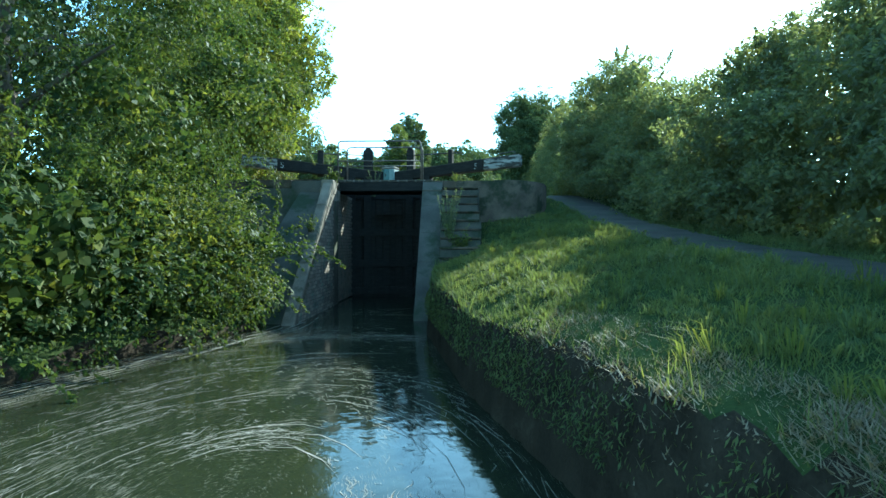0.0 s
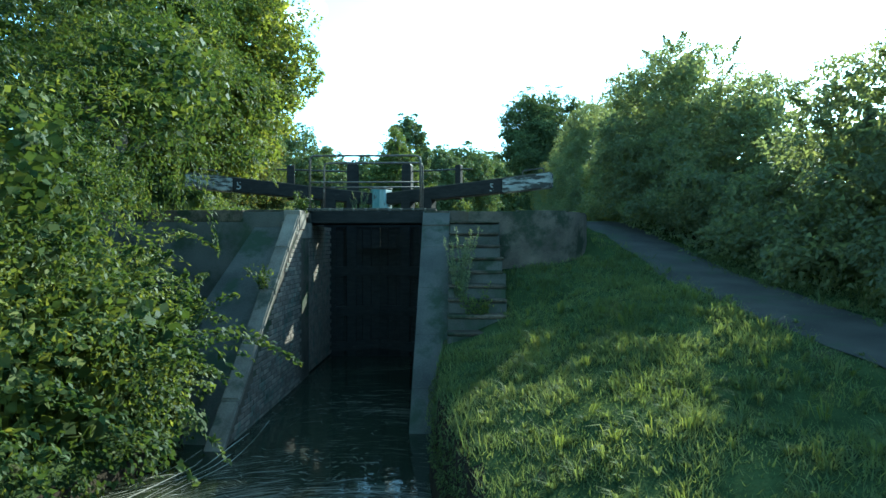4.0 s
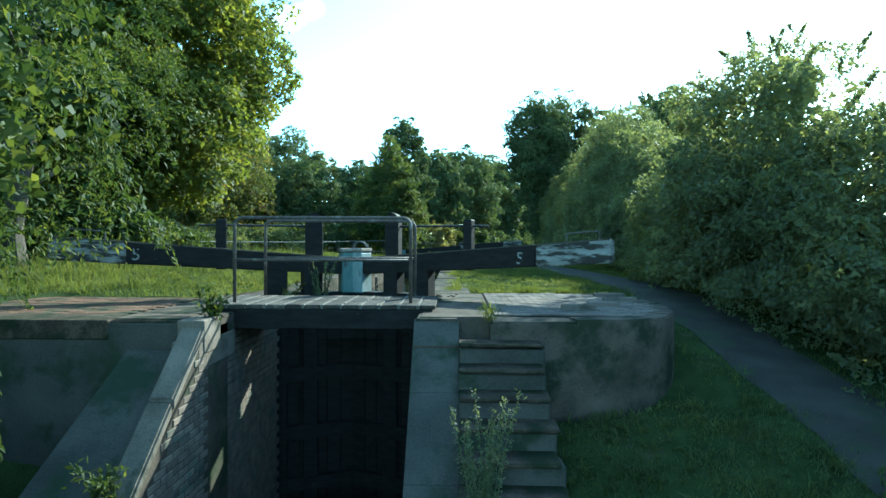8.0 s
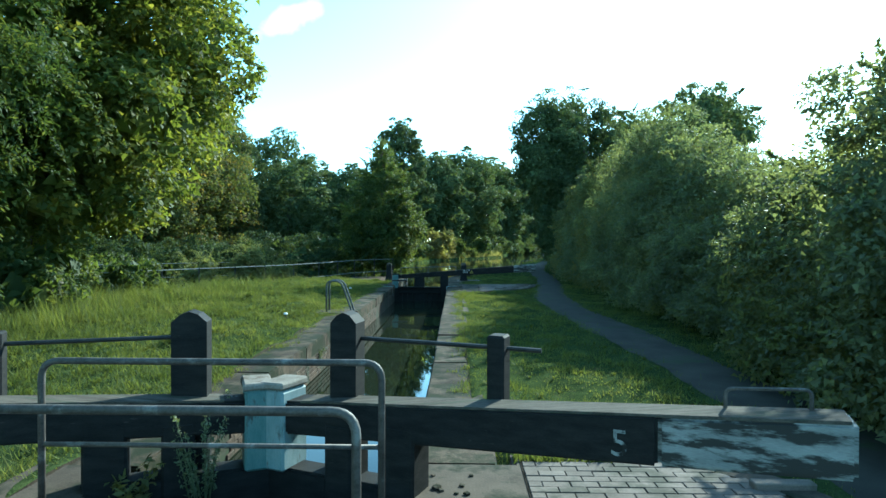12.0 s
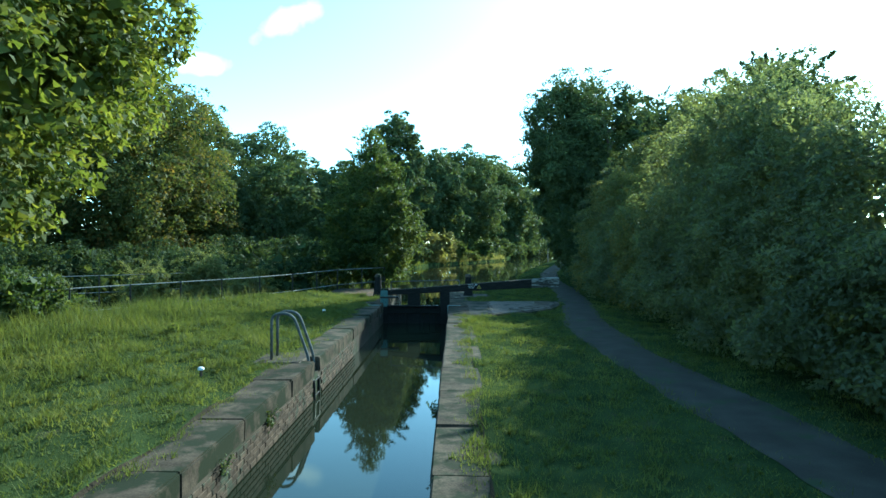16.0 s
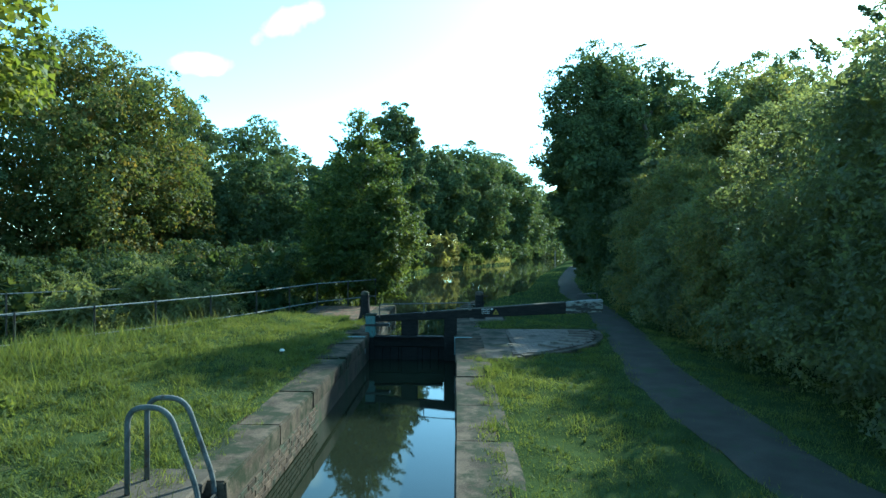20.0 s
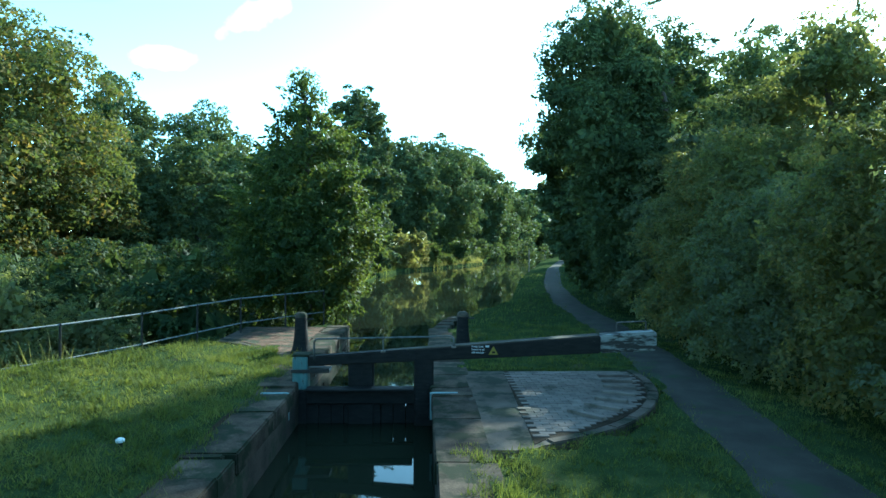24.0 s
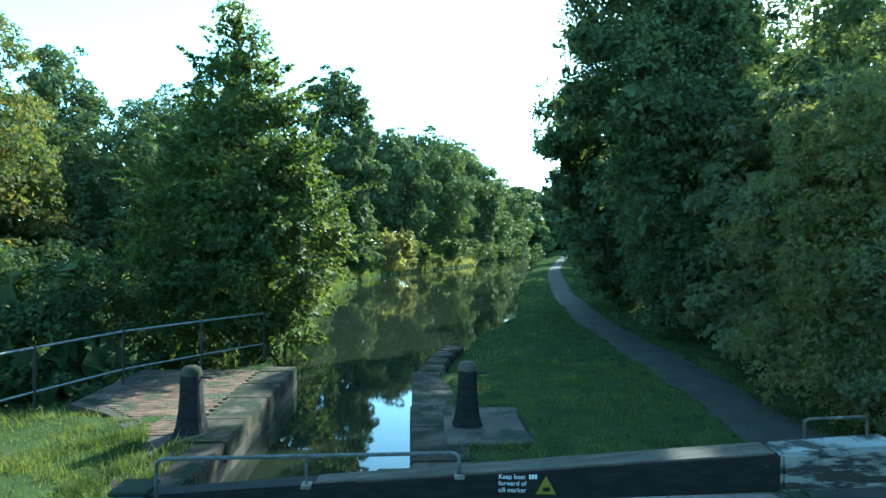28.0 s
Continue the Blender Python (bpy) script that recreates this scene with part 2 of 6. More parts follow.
M_GRASS = surface("grass_soil", (0.024, 0.034, 0.013), (0.054, 0.07, 0.025), 0.95, 2.6, 1.0, 45, (0.066, 0.062, 0.034), 1.6, 0.64, dist=0.05, spec=0.0)
M_PATH = surface("path_gravel", (0.034, 0.0314, 0.0263), (0.0629, 0.0578, 0.0485), 0.9, 2.0, 0.5, 90, (0.042, 0.052, 0.028), 1.4, 0.58, spec=0.06)
M_STONE = surface("weathered_stone", (0.027, 0.0215, 0.016), (0.108, 0.084, 0.061), 0.9, 3.0, 0.7, 50, (0.024, 0.028, 0.016), 2.2, 0.5, vary=0.22, spec=0.06)
M_CONC = surface("concrete", (0.055, 0.045, 0.036), (0.12, 0.098, 0.076), 0.9, 2.2, 0.5, 70, (0.03, 0.034, 0.022), 1.6, 0.53, vary=0.15, spec=0.06)
M_DAMP = surface("damp_concrete", (0.042, 0.041, 0.036), (0.094, 0.088, 0.076), 0.75, 1.6, 0.4, 50, (0.036, 0.046, 0.028), 1.5, 0.54, spec=0.1)
M_WALL = surface("damp_brick_wall", (0.036, 0.03, 0.024), (0.1, 0.08, 0.06), 0.8, 2.2, 0.6, 40, (0.032, 0.043, 0.022), 1.3, 0.55, spec=0.1)
M_BRICK = surface("old_brick", (0.085, 0.072, 0.06), (0.2, 0.155, 0.12), 0.85, 7.0, 0.5, 60, (0.085, 0.095, 0.075), 3.0, 0.56, vary=0.3, spec=0.12)
M_PALE = surface("pale_coping_stone", (0.09, 0.076, 0.06), (0.19, 0.16, 0.128), 0.88, 3.0, 0.5, 50, (0.06, 0.06, 0.044), 2.2, 0.58, vary=0.2, spec=0.08)
M_FENCE = surface("pale_worn_tube", (0.14, 0.145, 0.14), (0.26, 0.265, 0.255), 0.7, 12.0, 0.15, 80, (0.1, 0.075, 0.055), 8.0, 0.62, metal=0.1, spec=0.2)
M_REDBRICK = surface("red_paving_brick", (0.085, 0.05, 0.033), (0.165, 0.1, 0.066), 0.9, 5.0, 0.5, 60, (0.055, 0.056, 0.034), 2.4, 0.52, vary=0.25, spec=0.08)
M_SOOTY = surface("sooty_brick", (0.036, 0.027, 0.02), (0.098, 0.07, 0.049), 0.85, 7.0, 0.5, 60, (0.04, 0.045, 0.03), 3.0, 0.55, vary=0.3, spec=0.1)
M_FOAM = surface("foam", (0.17, 0.155, 0.13), (0.34, 0.315, 0.265), 0.9, 30.0, 0.3, 90)
M_SETT = surface("grey_paving_brick", (0.12, 0.1, 0.085), (0.19, 0.16, 0.135), 0.9, 4.0, 0.4, 70, (0.08, 0.074, 0.058), 1.5, 0.56, vary=0.13, spec=0.08)
M_BLACK = surface("black_painted_timber", (0.011, 0.011, 0.011), (0.025, 0.0235, 0.022), 0.72, 5.0, 0.4, 50, (0.075, 0.068, 0.058), 6.0, 0.69, stretch=(1, 1, 4), spec=0.1)
M_WHITE = surface("peeling_white_paint", (0.17, 0.17, 0.16), (0.3, 0.295, 0.275), 0.75, 4.0, 0.4, 50, (0.04, 0.038, 0.034), 4.5, 0.48, stretch=(0.7, 0.7, 3.2), spec=0.12)
M_BLUE = surface("faded_blue_paint", (0.09, 0.15, 0.145), (0.155, 0.215, 0.205), 0.65, 5.0, 0.3, 50, (0.06, 0.065, 0.06), 5.0, 0.6, stretch=(3, 3, 1), spec=0.12)
M_PALEBLUE = surface("pale_blue_paint", (0.16, 0.22, 0.225), (0.26, 0.315, 0.315), 0.6, 5.0, 0.3, 50, (0.09, 0.09, 0.08), 4.0, 0.63, stretch=(3, 3, 1))
M_PLANK = surface("grey_deck_plank", (0.042, 0.039, 0.034), (0.09, 0.08, 0.067), 0.9, 3.0, 0.5, 60, (0.16, 0.13, 0.1), 5.0, 0.6, vary=0.3, stretch=(4, 1, 4), spec=0.1)
M_STRIP = surface("pale_deck_strip", (0.095, 0.087, 0.074), (0.175, 0.163, 0.142), 0.88, 6.0, 0.4, 60, (0.07, 0.062, 0.05), 6.0, 0.57, spec=0.08)
M_IRON = surface("rusty_steel_tube", (0.05, 0.042, 0.036), (0.12, 0.105, 0.092), 0.6, 14.0, 0.25, 80, (0.2, 0.19, 0.175), 7.0, 0.6, metal=0.2)
M_RAIL = surface("weathered_galvanised", (0.075, 0.078, 0.074), (0.15, 0.152, 0.145), 0.75, 12.0, 0.15, 80, (0.075, 0.055, 0.04), 8.0, 0.6, metal=0.1, spec=0.15)
M_LETTER = surface("worn_white_lettering", (0.2, 0.2, 0.19), (0.3, 0.3, 0.285), 0.8, 14.0, 0.2, 60, (0.025, 0.024, 0.022), 16.0, 0.52, spec=0.1)
M_TOPWOOD = surface("bare_weathered_timber", (0.045, 0.039, 0.031), (0.115, 0.1, 0.082), 0.9, 5.0, 0.6, 40, (0.06, 0.065, 0.045), 4.0, 0.58, stretch=(0.35, 3.5, 3.5), spec=0.06)
M_CAP = surface("pale_cap_stone", (0.14, 0.122, 0.1), (0.25, 0.225, 0.19), 0.88, 6.0, 0.5, 60, (0.1, 0.075, 0.055), 5.0, 0.56, spec=0.08)
M_DARKIRON = surface("dark_iron", (0.02, 0.02, 0.02), (0.05, 0.045, 0.04), 0.5, 12.0, 0.2, 80, metal=0.3)
M_BARK = surface("bark", (0.05, 0.042, 0.032), (0.13, 0.105, 0.08), 0.95, 6.0, 0.9, 40, (0.06, 0.075, 0.04), 2.0, 0.6, dist=0.03, stretch=(1, 1, 0.3))
M_EARTH = surface("bank_earth", (0.018, 0.014, 0.01), (0.042, 0.033, 0.022), 0.95, 3.0, 0.9, 40, (0.065, 0.054, 0.036), 3.0, 0.65, dist=0.04, spec=0.05)
M_WATER = watery("canal_water", (0.014, 0.017, 0.010), 1.6, 0.05)
M_POOL = watery("foamy_water", (0.016, 0.019, 0.011), 5.0, 0.22, 0.05, True)
M_SIGN = surface("white_lettering", (0.7, 0.7, 0.68), (0.8, 0.8, 0.78), 0.5, 20, 0)
M_YELLOW = surface("yellow_sign_paint", (0.34, 0.27, 0.04), (0.42, 0.33, 0.06), 0.5, 20, 0)
M_STRAW = leafage("dead_grass", (0.1, 0.083, 0.055), (0.18, 0.15, 0.1), (0.28, 0.235, 0.165), 0.2, 0.1)
L_NEAR = leafage("willow_leaves", (0.024, 0.04, 0.013), (0.05, 0.07, 0.02), (0.155, 0.16, 0.038), 0.36, 0.1)
L_MAPLE = leafage("maple_leaves", (0.052, 0.072, 0.018), (0.105, 0.122, 0.025), (0.215, 0.2, 0.042), 0.52, 0.2)
L_ALDER = leafage("alder_leaves", (0.036, 0.056, 0.02), (0.07, 0.094, 0.028), (0.15, 0.16, 0.045), 0.5, 0.22)
# darkened leaf tones: the shade of the near west bank is in the colour
L_SALLOW_SHADED = leafage("sallow_leaves_shaded", (0.018, 0.029, 0.014), (0.033, 0.048, 0.02), (0.075, 0.092, 0.032), 0.2, 0.1)
L_BRAMBLE = leafage("bramble_leaves", (0.026, 0.038, 0.018), (0.046, 0.063, 0.026), (0.11, 0.128, 0.044), 0.3, 0.06)
L_FAR = leafage("wood_leaves", (0.05, 0.07, 0.036), (0.078, 0.1, 0.046), (0.125, 0.142, 0.06), 0.34, 0.05)
L_RUST = leafage("turning_leaves", (0.05, 0.067, 0.027), (0.09, 0.102, 0.035), (0.19, 0.128, 0.042), 0.42, 0.06)
L_HEDGE = leafage("hawthorn_leaves", (0.09, 0.106, 0.066), (0.125, 0.142, 0.08), (0.18, 0.185, 0.09), 0.55, 0.15)
L_YELLOW = leafage("yellowing_leaves", (0.085, 0.098, 0.045), (0.13, 0.135, 0.055), (0.2, 0.165, 0.06), 0.52, 0.12)
L_GRASS = leafage("grass_blades", (0.054, 0.072, 0.025), (0.102, 0.12, 0.037), (0.172, 0.175, 0.058), 0.44, 0.04)
L_BANK = leafage("bank_grass", (0.055, 0.075, 0.036), (0.096, 0.116, 0.05), (0.17, 0.18, 0.075), 0.44, 0.04)
L_PALE = leafage("pale_leaves", (0.09, 0.105, 0.05), (0.15, 0.16, 0.072), (0.23, 0.22, 0.11), 0.45, 0.08)
L_GREY = leafage("grey_weed", (0.06, 0.08, 0.04), (0.11, 0.135, 0.07), (0.19, 0.2, 0.12), 0.35, 0.2)
L_WEED = leafage("dry_weeds", (0.09, 0.1, 0.04), (0.17, 0.16, 0.07), (0.28, 0.24, 0.12), 0.5, 0.1)

# ---- building helpers ----
ROOT = {}


def thing(name, label, category, at=(0, 0, 0), turn=0.0, group="", kind=""):
    ob = new(name)
    ob.matrix_basis = pose(*at, 0, 0, turn)
    ob.empty_display_size = 0.1
    ROOT[ob] = ob.matrix_basis.copy()
    return tagged(ob, label, category, group, kind)


def mesh_of(name, bm, material, inverse=None):
    me = bpy.data.meshes.new(name)
    if inverse is not None:
        bmesh.ops.transform(bm, matrix=inverse, verts=bm.verts)
    bm.to_mesh(me)
    bm.free()
    me.materials.append(material)
    return me


def part(name, bm, material, parent, label="", smooth=False):
    """One mesh, given in world places, under a thing or a part."""
    me = mesh_of(name, bm, material, ROOT[parent].inverted())
    if smooth:
        me.shade_smooth()
    ob = new(name, me)
    ob.parent = parent
    ROOT[ob] = ROOT[parent]
    if label:
        ob["label"] = label
    return ob


def solid(name, bm, material, label="", category="", kind="structure", group="", smooth=False):
    """A thing or piece of the setting that is one mesh."""
    me = mesh_of(name, bm, material)
    if smooth:
        me.shade_smooth()
    ob = new(name, me)
    ROOT[ob] = Matrix()
    return tagged(ob, label, category, group, kind)


def block(lo, hi, bevel=0.0, m=None, jitter=0.0, rng=None, segments=1):
    bm = bmesh.new()
    bmesh.ops.create_cube(bm, size=1)
    size, mid = [b - a for a, b in zip(lo, hi)], [(a + b) / 2 for a, b in zip(lo, hi)]
    bmesh.ops.transform(bm, matrix=Matrix.Translation(mid) @ Matrix.Diagonal((*size, 1)), verts=bm.verts)
    if jitter:
        for v in bm.verts:
            v.co += Vector((rng.uniform(-jitter, jitter), rng.uniform(-jitter, jitter), rng.uniform(-jitter, jitter)))
    if bevel:
        bmesh.ops.bevel(bm, geom=bm.edges[:], offset=bevel, segments=segments, affect="EDGES", clamp_overlap=True)
    if m is not None:
        bmesh.ops.transform(bm, matrix=m, verts=bm.verts)
    return bm


def prism(ring, lo, hi, bevel=0.0):
    """A solid over a flat ring of (x, y), from lo up to hi."""
    bm = bmesh.new()
    f = bm.faces.new([bm.verts.new((x, y, lo)) for x, y in ring])
    up = bmesh.ops.extrude_face_region(bm, geom=[f])
    bmesh.ops.translate(bm, verts=[v for v in up["geom"] if isinstance(v, bmesh.types.BMVert)], vec=(0, 0, hi - lo))
    bmesh.ops.recalc_face_normals(bm, faces=bm.faces)
    if bevel:
        bmesh.ops.bevel(bm, geom=[e for e in bm.edges if all(v.co.z > hi - 1e-4 for v in e.verts)], offset=bevel, segments=2, affect="EDGES")
    return bm


def beam_mesh(p0, p1, w0, h0, w1, h1, bevel=0.015):
    """A squared timber whose top edge runs from p0 to p1."""
    p0, p1 = Vector(p0), Vector(p1)
    d = (p1 - p0)
    flat = Vector((d.x, d.y, 0)).normalized()
    side = Vector((-flat.y, flat.x, 0))
    bm = bmesh.new()
    rings = []
    for p, w, h in ((p0, w0, h0), (p1, w1, h1)):
        rings.append([bm.verts.new(p + side * w / 2), bm.verts.new(p - side * w / 2), bm.verts.new(p - side * w / 2 - Vector((0, 0, h))), bm.verts.new(p + side * w / 2 - Vector((0, 0, h)))])
    bm.faces.new(rings[0]), bm.faces.new(rings[1][::-1])
    for i in range(4):
        bm.faces.new([rings[0][i], rings[1][i], rings[1][(i + 1) % 4], rings[0][(i + 1) % 4]])
    bmesh.ops.recalc_face_normals(bm, faces=bm.faces)
    if bevel:
        bmesh.ops.bevel(bm, geom=bm.edges[:], offset=bevel, segments=2, affect="EDGES")
    return bm


def tube(points, radii, sides=8, bm=None, caps=True):
    """A round bar, tapered by radii, along points."""
    bm = bm or bmesh.new()
    pts = [Vector(p) for p in points]
    radii = [radii] * len(pts) if isinstance(radii, (int, float)) else radii
    prev, normal = None, None
    for i, p in enumerate(pts):
        d = (pts[min(i + 1, len(pts) - 1)] - pts[max(i - 1, 0)]).normalized()
        if normal is None:
            normal = d.orthogonal().normalized()
        normal = (normal - d * normal.dot(d)).normalized()
        other = d.cross(normal)
        ring = [bm.verts.new(p + radii[i] * (math.cos(a) * normal + math.sin(a) * other)) for a in (2 * math.pi * k / sides for k in range(sides))]
        if prev:
            for k in range(sides):
                bm.faces.new([prev[k], prev[(k + 1) % sides], ring[(k + 1) % sides], ring[k]])
        elif caps:
            bm.faces.new(ring[::-1])
        prev = ring
    if caps:
        bm.faces.new(prev)
    return bm


def bend(points, r=0.1, n=5):
    """Rounds the corners of a bent tube."""
    pts = [Vector(p) for p in points]
    res = [pts[0]]
    for a, b, c in zip(pts, pts[1:], pts[2:]):
        k = min(r, (a - b).length * 0.45, (c - b).length * 0.45)
        s, e = b + (a - b).normalized() * k, b + (c - b).normalized() * k
        for i in range(n + 1):
            u = i / n
            res.append(s * (1 - u) ** 2 + b * 2 * u * (1 - u) + e * u * u)
    return res + [pts[-1]]


def quads(name, co, material, faces=4, smooth=False):
    """A mesh object of loose faces from a numpy array (n, faces, 3)."""
    n = len(co)
    me = bpy.data.meshes.new(name)
    me.vertices.add(n * faces), me.loops.add(n * faces), me.polygons.add(n)
    me.vertices.foreach_set("co", np.ascontiguousarray(co, np.float32).ravel())
    me.loops.foreach_set("vertex_index", np.arange(n * faces, dtype=np.int32))
    me.polygons.foreach_set("loop_start", np.arange(0, n * faces, faces, dtype=np.int32))
    me.update(calc_edges=True)
    me.materials.append(material)
    return me


def interp(v, xs, ys):
    return np.interp(v, xs, ys)


def smooth(v, a, b):
    u = np.clip((v - a) / (b - a), 0, 1)
    return u * u * (3 - 2 * u)


# ---- the plan: canal, banks and levels ----
CL_Y, CL_X = (-60, -5, 3, 8, 10.5, 14.6, 46.5, 50, 58, 73, 80, 88.6, 94.7, 102, 111, 125, 150, 165, 178, 190, 200, 400), (-6, -5.0, -3.6, -2.2, -1.45, -1.45, -1.45, -2.2, -2.9, -3.0, -2.7, -1.3, 2.0, 5.2, 9.0, 11.0, 14.5, 19, 27, 44, 80, 900)
CR_Y, CR_X = (-60, -5, 2, 3.8, 6.2, 10.1, 12.0, 46, 48, 52.8, 56.7, 73.5, 124, 148, 162, 172, 400), (5.0, 4.3, 3.1, 2.7, 2.1, 1.5, 1.45, 1.45, 1.8, 3.3, 4.9, 8.0, 19.5, 27, 40, 75, 980)
PATH_Y, PATH_X = (-14, 0, 4, 8, 12.8, 15, 17.5, 21, 26, 30, 34, 38, 42, 46, 53, 64, 88, 125, 200, 300), (6.2, 5.9, 5.7, 5.4, 5.35, 5.4, 5.35, 5.1, 4.9, 4.65, 4.8, 5.4, 5.95, 6.4, 6.85, 8.5, 13.7, 23.5, 45, 75)
FENCE_Y, FENCE_X = (20, 30, 36.2, 40.6, 42.2, 43.8, 45.3, 47.9, 52, 60), (-13.5, -11.6, -8.4, -5.9, -5.1, -4.5, -3.9, -2.1, -3.2, -4.0)


def height(x, y):
    """The ground's height at places x, y (arrays)."""
    left, right = interp(y, CL_Y, CL_X), interp(y, CR_Y, CR_X)
    # right bank
    side = interp(y, (-10, 0, 4, 8, 12.8, 15, 16.9, 19, 20.5), (-2.1, -2.0, -1.85, -1.55, -1.05, -0.7, -0.38, -0.05, 0.0))
    brink = interp(y, (-6, 4, 10, 13, 15, 16, 19, 20.5), (-2.5, -2.42, -2.25, -2.0, -1.0, -0.4, -0.05, 0.0))
    u = np.clip((x - right) / (4.7 - np.minimum(right, 4.0)), 0, 1)
    h_right = brink + (side - brink) * np.power(u, 0.8) + 0.12 * np.exp(-((x - 3.2) ** 2)) * (y < 12)
    up_r = -0.16 + 0.16 * smooth(x - right, 0.1, 1.6)
    h_right = np.where(y > 46, up_r, h_right)
    # left bank
    d = left - x
    h_low = interp(d, (0, 0.4, 6, 20), (-3.0, -2.75, -1.5, -0.6))
    fx = interp(y, FENCE_Y, FENCE_X)
    drop = smooth(fx - x, -0.6, 2.2) * smooth(y, 26, 36) * (1.7 - 1.3 * smooth(fx - x, 4, 16))
    mound = 0.16 * smooth(-x, 1.8, 4.5) * smooth(y, 20, 26) * (1 - smooth(y, 40, 45))
    h_up = mound - drop - 0.12 * smooth(y, 47, 50)
    b = smooth(y, 13.2, 16.0) * 1.0
    h_left = h_low * (1 - b) + h_up * b
    far = smooth(y, 120, 300) * 1.5
    h = np.where(x > (left + right) / 2, h_right, h_left) + far
    # the channel's bed
    bed = np.where(y < 19, LOW - 1.2, -1.7)
    inside = np.minimum(x - left, right - x)
    w = smooth(inside, -0.12, 0.12)
    wob = 0.05 * np.sin(x * 1.7 + np.sin(y * 0.9)) * np.sin(y * 1.3) + 0.02 * np.sin(x * 4.1 + y * 3.3)
    pads = ((np.hypot(x - 0.9, y - 40.0) < 4.2) & (x > 1.4) & (y < 40.5)) | ((y > 14.6) & (y < 18.3) & (x > 1.4) & (x < 4.4)) | ((y > 14.5) & (y < 17.15) & (x < -1.3) & (x > -4.5)) | ((y > 40.7) & (y < 46.6) & (x < -1.3) & (x > -2.2 - 2.0 * (y > 43.3))) | ((np.abs(x) < 1.66) & (y > 17) & (y < 46.5))
    pads = pads | ((x > 1.4) & (x < 2.65) & (y > 41.9) & (y < 43.5))
    h = h - 0.16 * pads
    return h * (1 - w) + bed * w + wob * (1 - w) * smooth(np.abs(x - interp(y, PATH_Y, PATH_X)), 0.5, 1.2)


def spread(parts):
    return np.unique(np.concatenate([np.arange(a, b, s) for a, b, s in parts]).round(4))


gx = spread(((-600, -100, 50), (-100, -20, 8), (-20, -6, 0.7), (-6, -2, 0.3), (-2, 3.6, 0.1), (3.6, 18, 0.3), (18, 30, 1.0), (30, 100, 8), (100, 601, 50)))
gy = spread(((-60, -8, 4), (-8, 20, 0.25), (20, 48, 0.4), (48, 115, 0.8), (115, 160, 3), (160, 400, 20), (400, 1001, 60)))
GX, GY = np.meshgrid(gx, gy)
GZ = height(GX, GY)
me = bpy.data.meshes.new("ground")
nx, ny = len(gx), len(gy)
idx = np.arange(nx * ny).reshape(ny, nx)
fc = np.stack([idx[:-1, :-1], idx[:-1, 1:], idx[1:, 1:], idx[1:, :-1]], -1).reshape(-1, 4)
me.vertices.add(nx * ny), me.loops.add(fc.size), me.polygons.add(len(fc))
me.vertices.foreach_set("co", np.stack([GX, GY, GZ], -1).astype(np.float32).ravel())
me.loops.foreach_set("vertex_index", fc.astype(np.int32).ravel())
me.polygons.foreach_set("loop_start", np.arange(0, fc.size, 4, dtype=np.int32))
me.update(calc_edges=True)
me.materials.append(M_GRASS)
me.materials.append(M_EARTH)
steep = np.abs(np.diff(GZ, axis=1))[:-1] / np.diff(gx)[None, :] > 1.0
steep &= (gy[:-1] < 47)[:, None]
me.polygons.foreach_set("material_index", steep.ravel().astype(np.int32))
me.shade_smooth()
tagged(new("ground", me), "grassy canal banks and lock side with worn earth", "ground", kind="structure")


def ribbon(name, ys, left, right, z, material, label, category):
    """A strip between two lines x = left(y), right(y)."""
    bm = bmesh.new()
    prev = None
    for y, a, b in zip(ys, left, right):
        k = 5
        row = [bm.verts.new((a + (b - a) * i / k, y, z(a + (b - a) * i / k, y))) for i in range(k + 1)]
        if prev:
            for i in range(k):
                bm.faces.new([prev[i], prev[i + 1], row[i + 1], row[i]])
        prev = row
    return solid(name, bm, material, label, category, smooth=True)


py = spread(((-14, 60, 0.25), (60, 300, 3)))
wob = 0.04 * np.sin(py * 0.9) + 0.03 * np.sin(py * 2.3 + 1) + 0.02 * np.sin(py * 6.1)
ribbon("towpath", py, interp(py, PATH_Y, PATH_X) - 0.54 + wob, interp(py, PATH_Y, PATH_X) + 0.56 - wob[::-1],
       lambda x, y: float(height(np.array(x), np.array(y))) + 0.02 - 0.1 * max(0.0, abs(x - float(interp(y, PATH_Y, PATH_X))) - 0.4), M_PATH, "narrow grey gravel towpath with worn edges", "path")
wy = spread(((-60, 18, 1),))
ribbon("water_lower", wy, interp(wy, CL_Y, CL_X) - 0.5, interp(wy, CR_Y, CR_X) + 0.5, lambda x, y: LOW, M_POOL, "dark canal water with foam streaks below the lock", "water")
wy = np.array((17.6, 28, 39.4))
ribbon("water_chamber", wy, wy * 0 - 1.35, wy * 0 + 1.35, lambda x, y: MID, M_WATER, "still dark water in the full lock chamber", "water")
wy = np.concatenate([np.array((39.45,)), np.arange(40, 400, 2.0)])
ribbon("water_upper", wy, interp(wy, CL_Y, CL_X) - 0.5, interp(wy, CR_Y, CR_X) + 0.5, lambda x, y: TOP, M_WATER, "calm brown-green canal water reflecting trees", "water")

# ---- the lock: walls, copings and aprons ----
rng = random.Random(7)
# chamber walls below the copings
for name, s in (("wall_west", -1), ("wall_east", 1)):
    f = 1.135 if s < 0 else 1.18
    ring = [(s * f, 14.5), (s * f, 41.0), (s * f, 46.6), (s * 2.0, 46.6), (s * 2.0, 14.5)]
    solid(name, prism(ring, -4.3, -0.25), M_WALL, "damp dark brick lock wall streaked with algae", "wall")


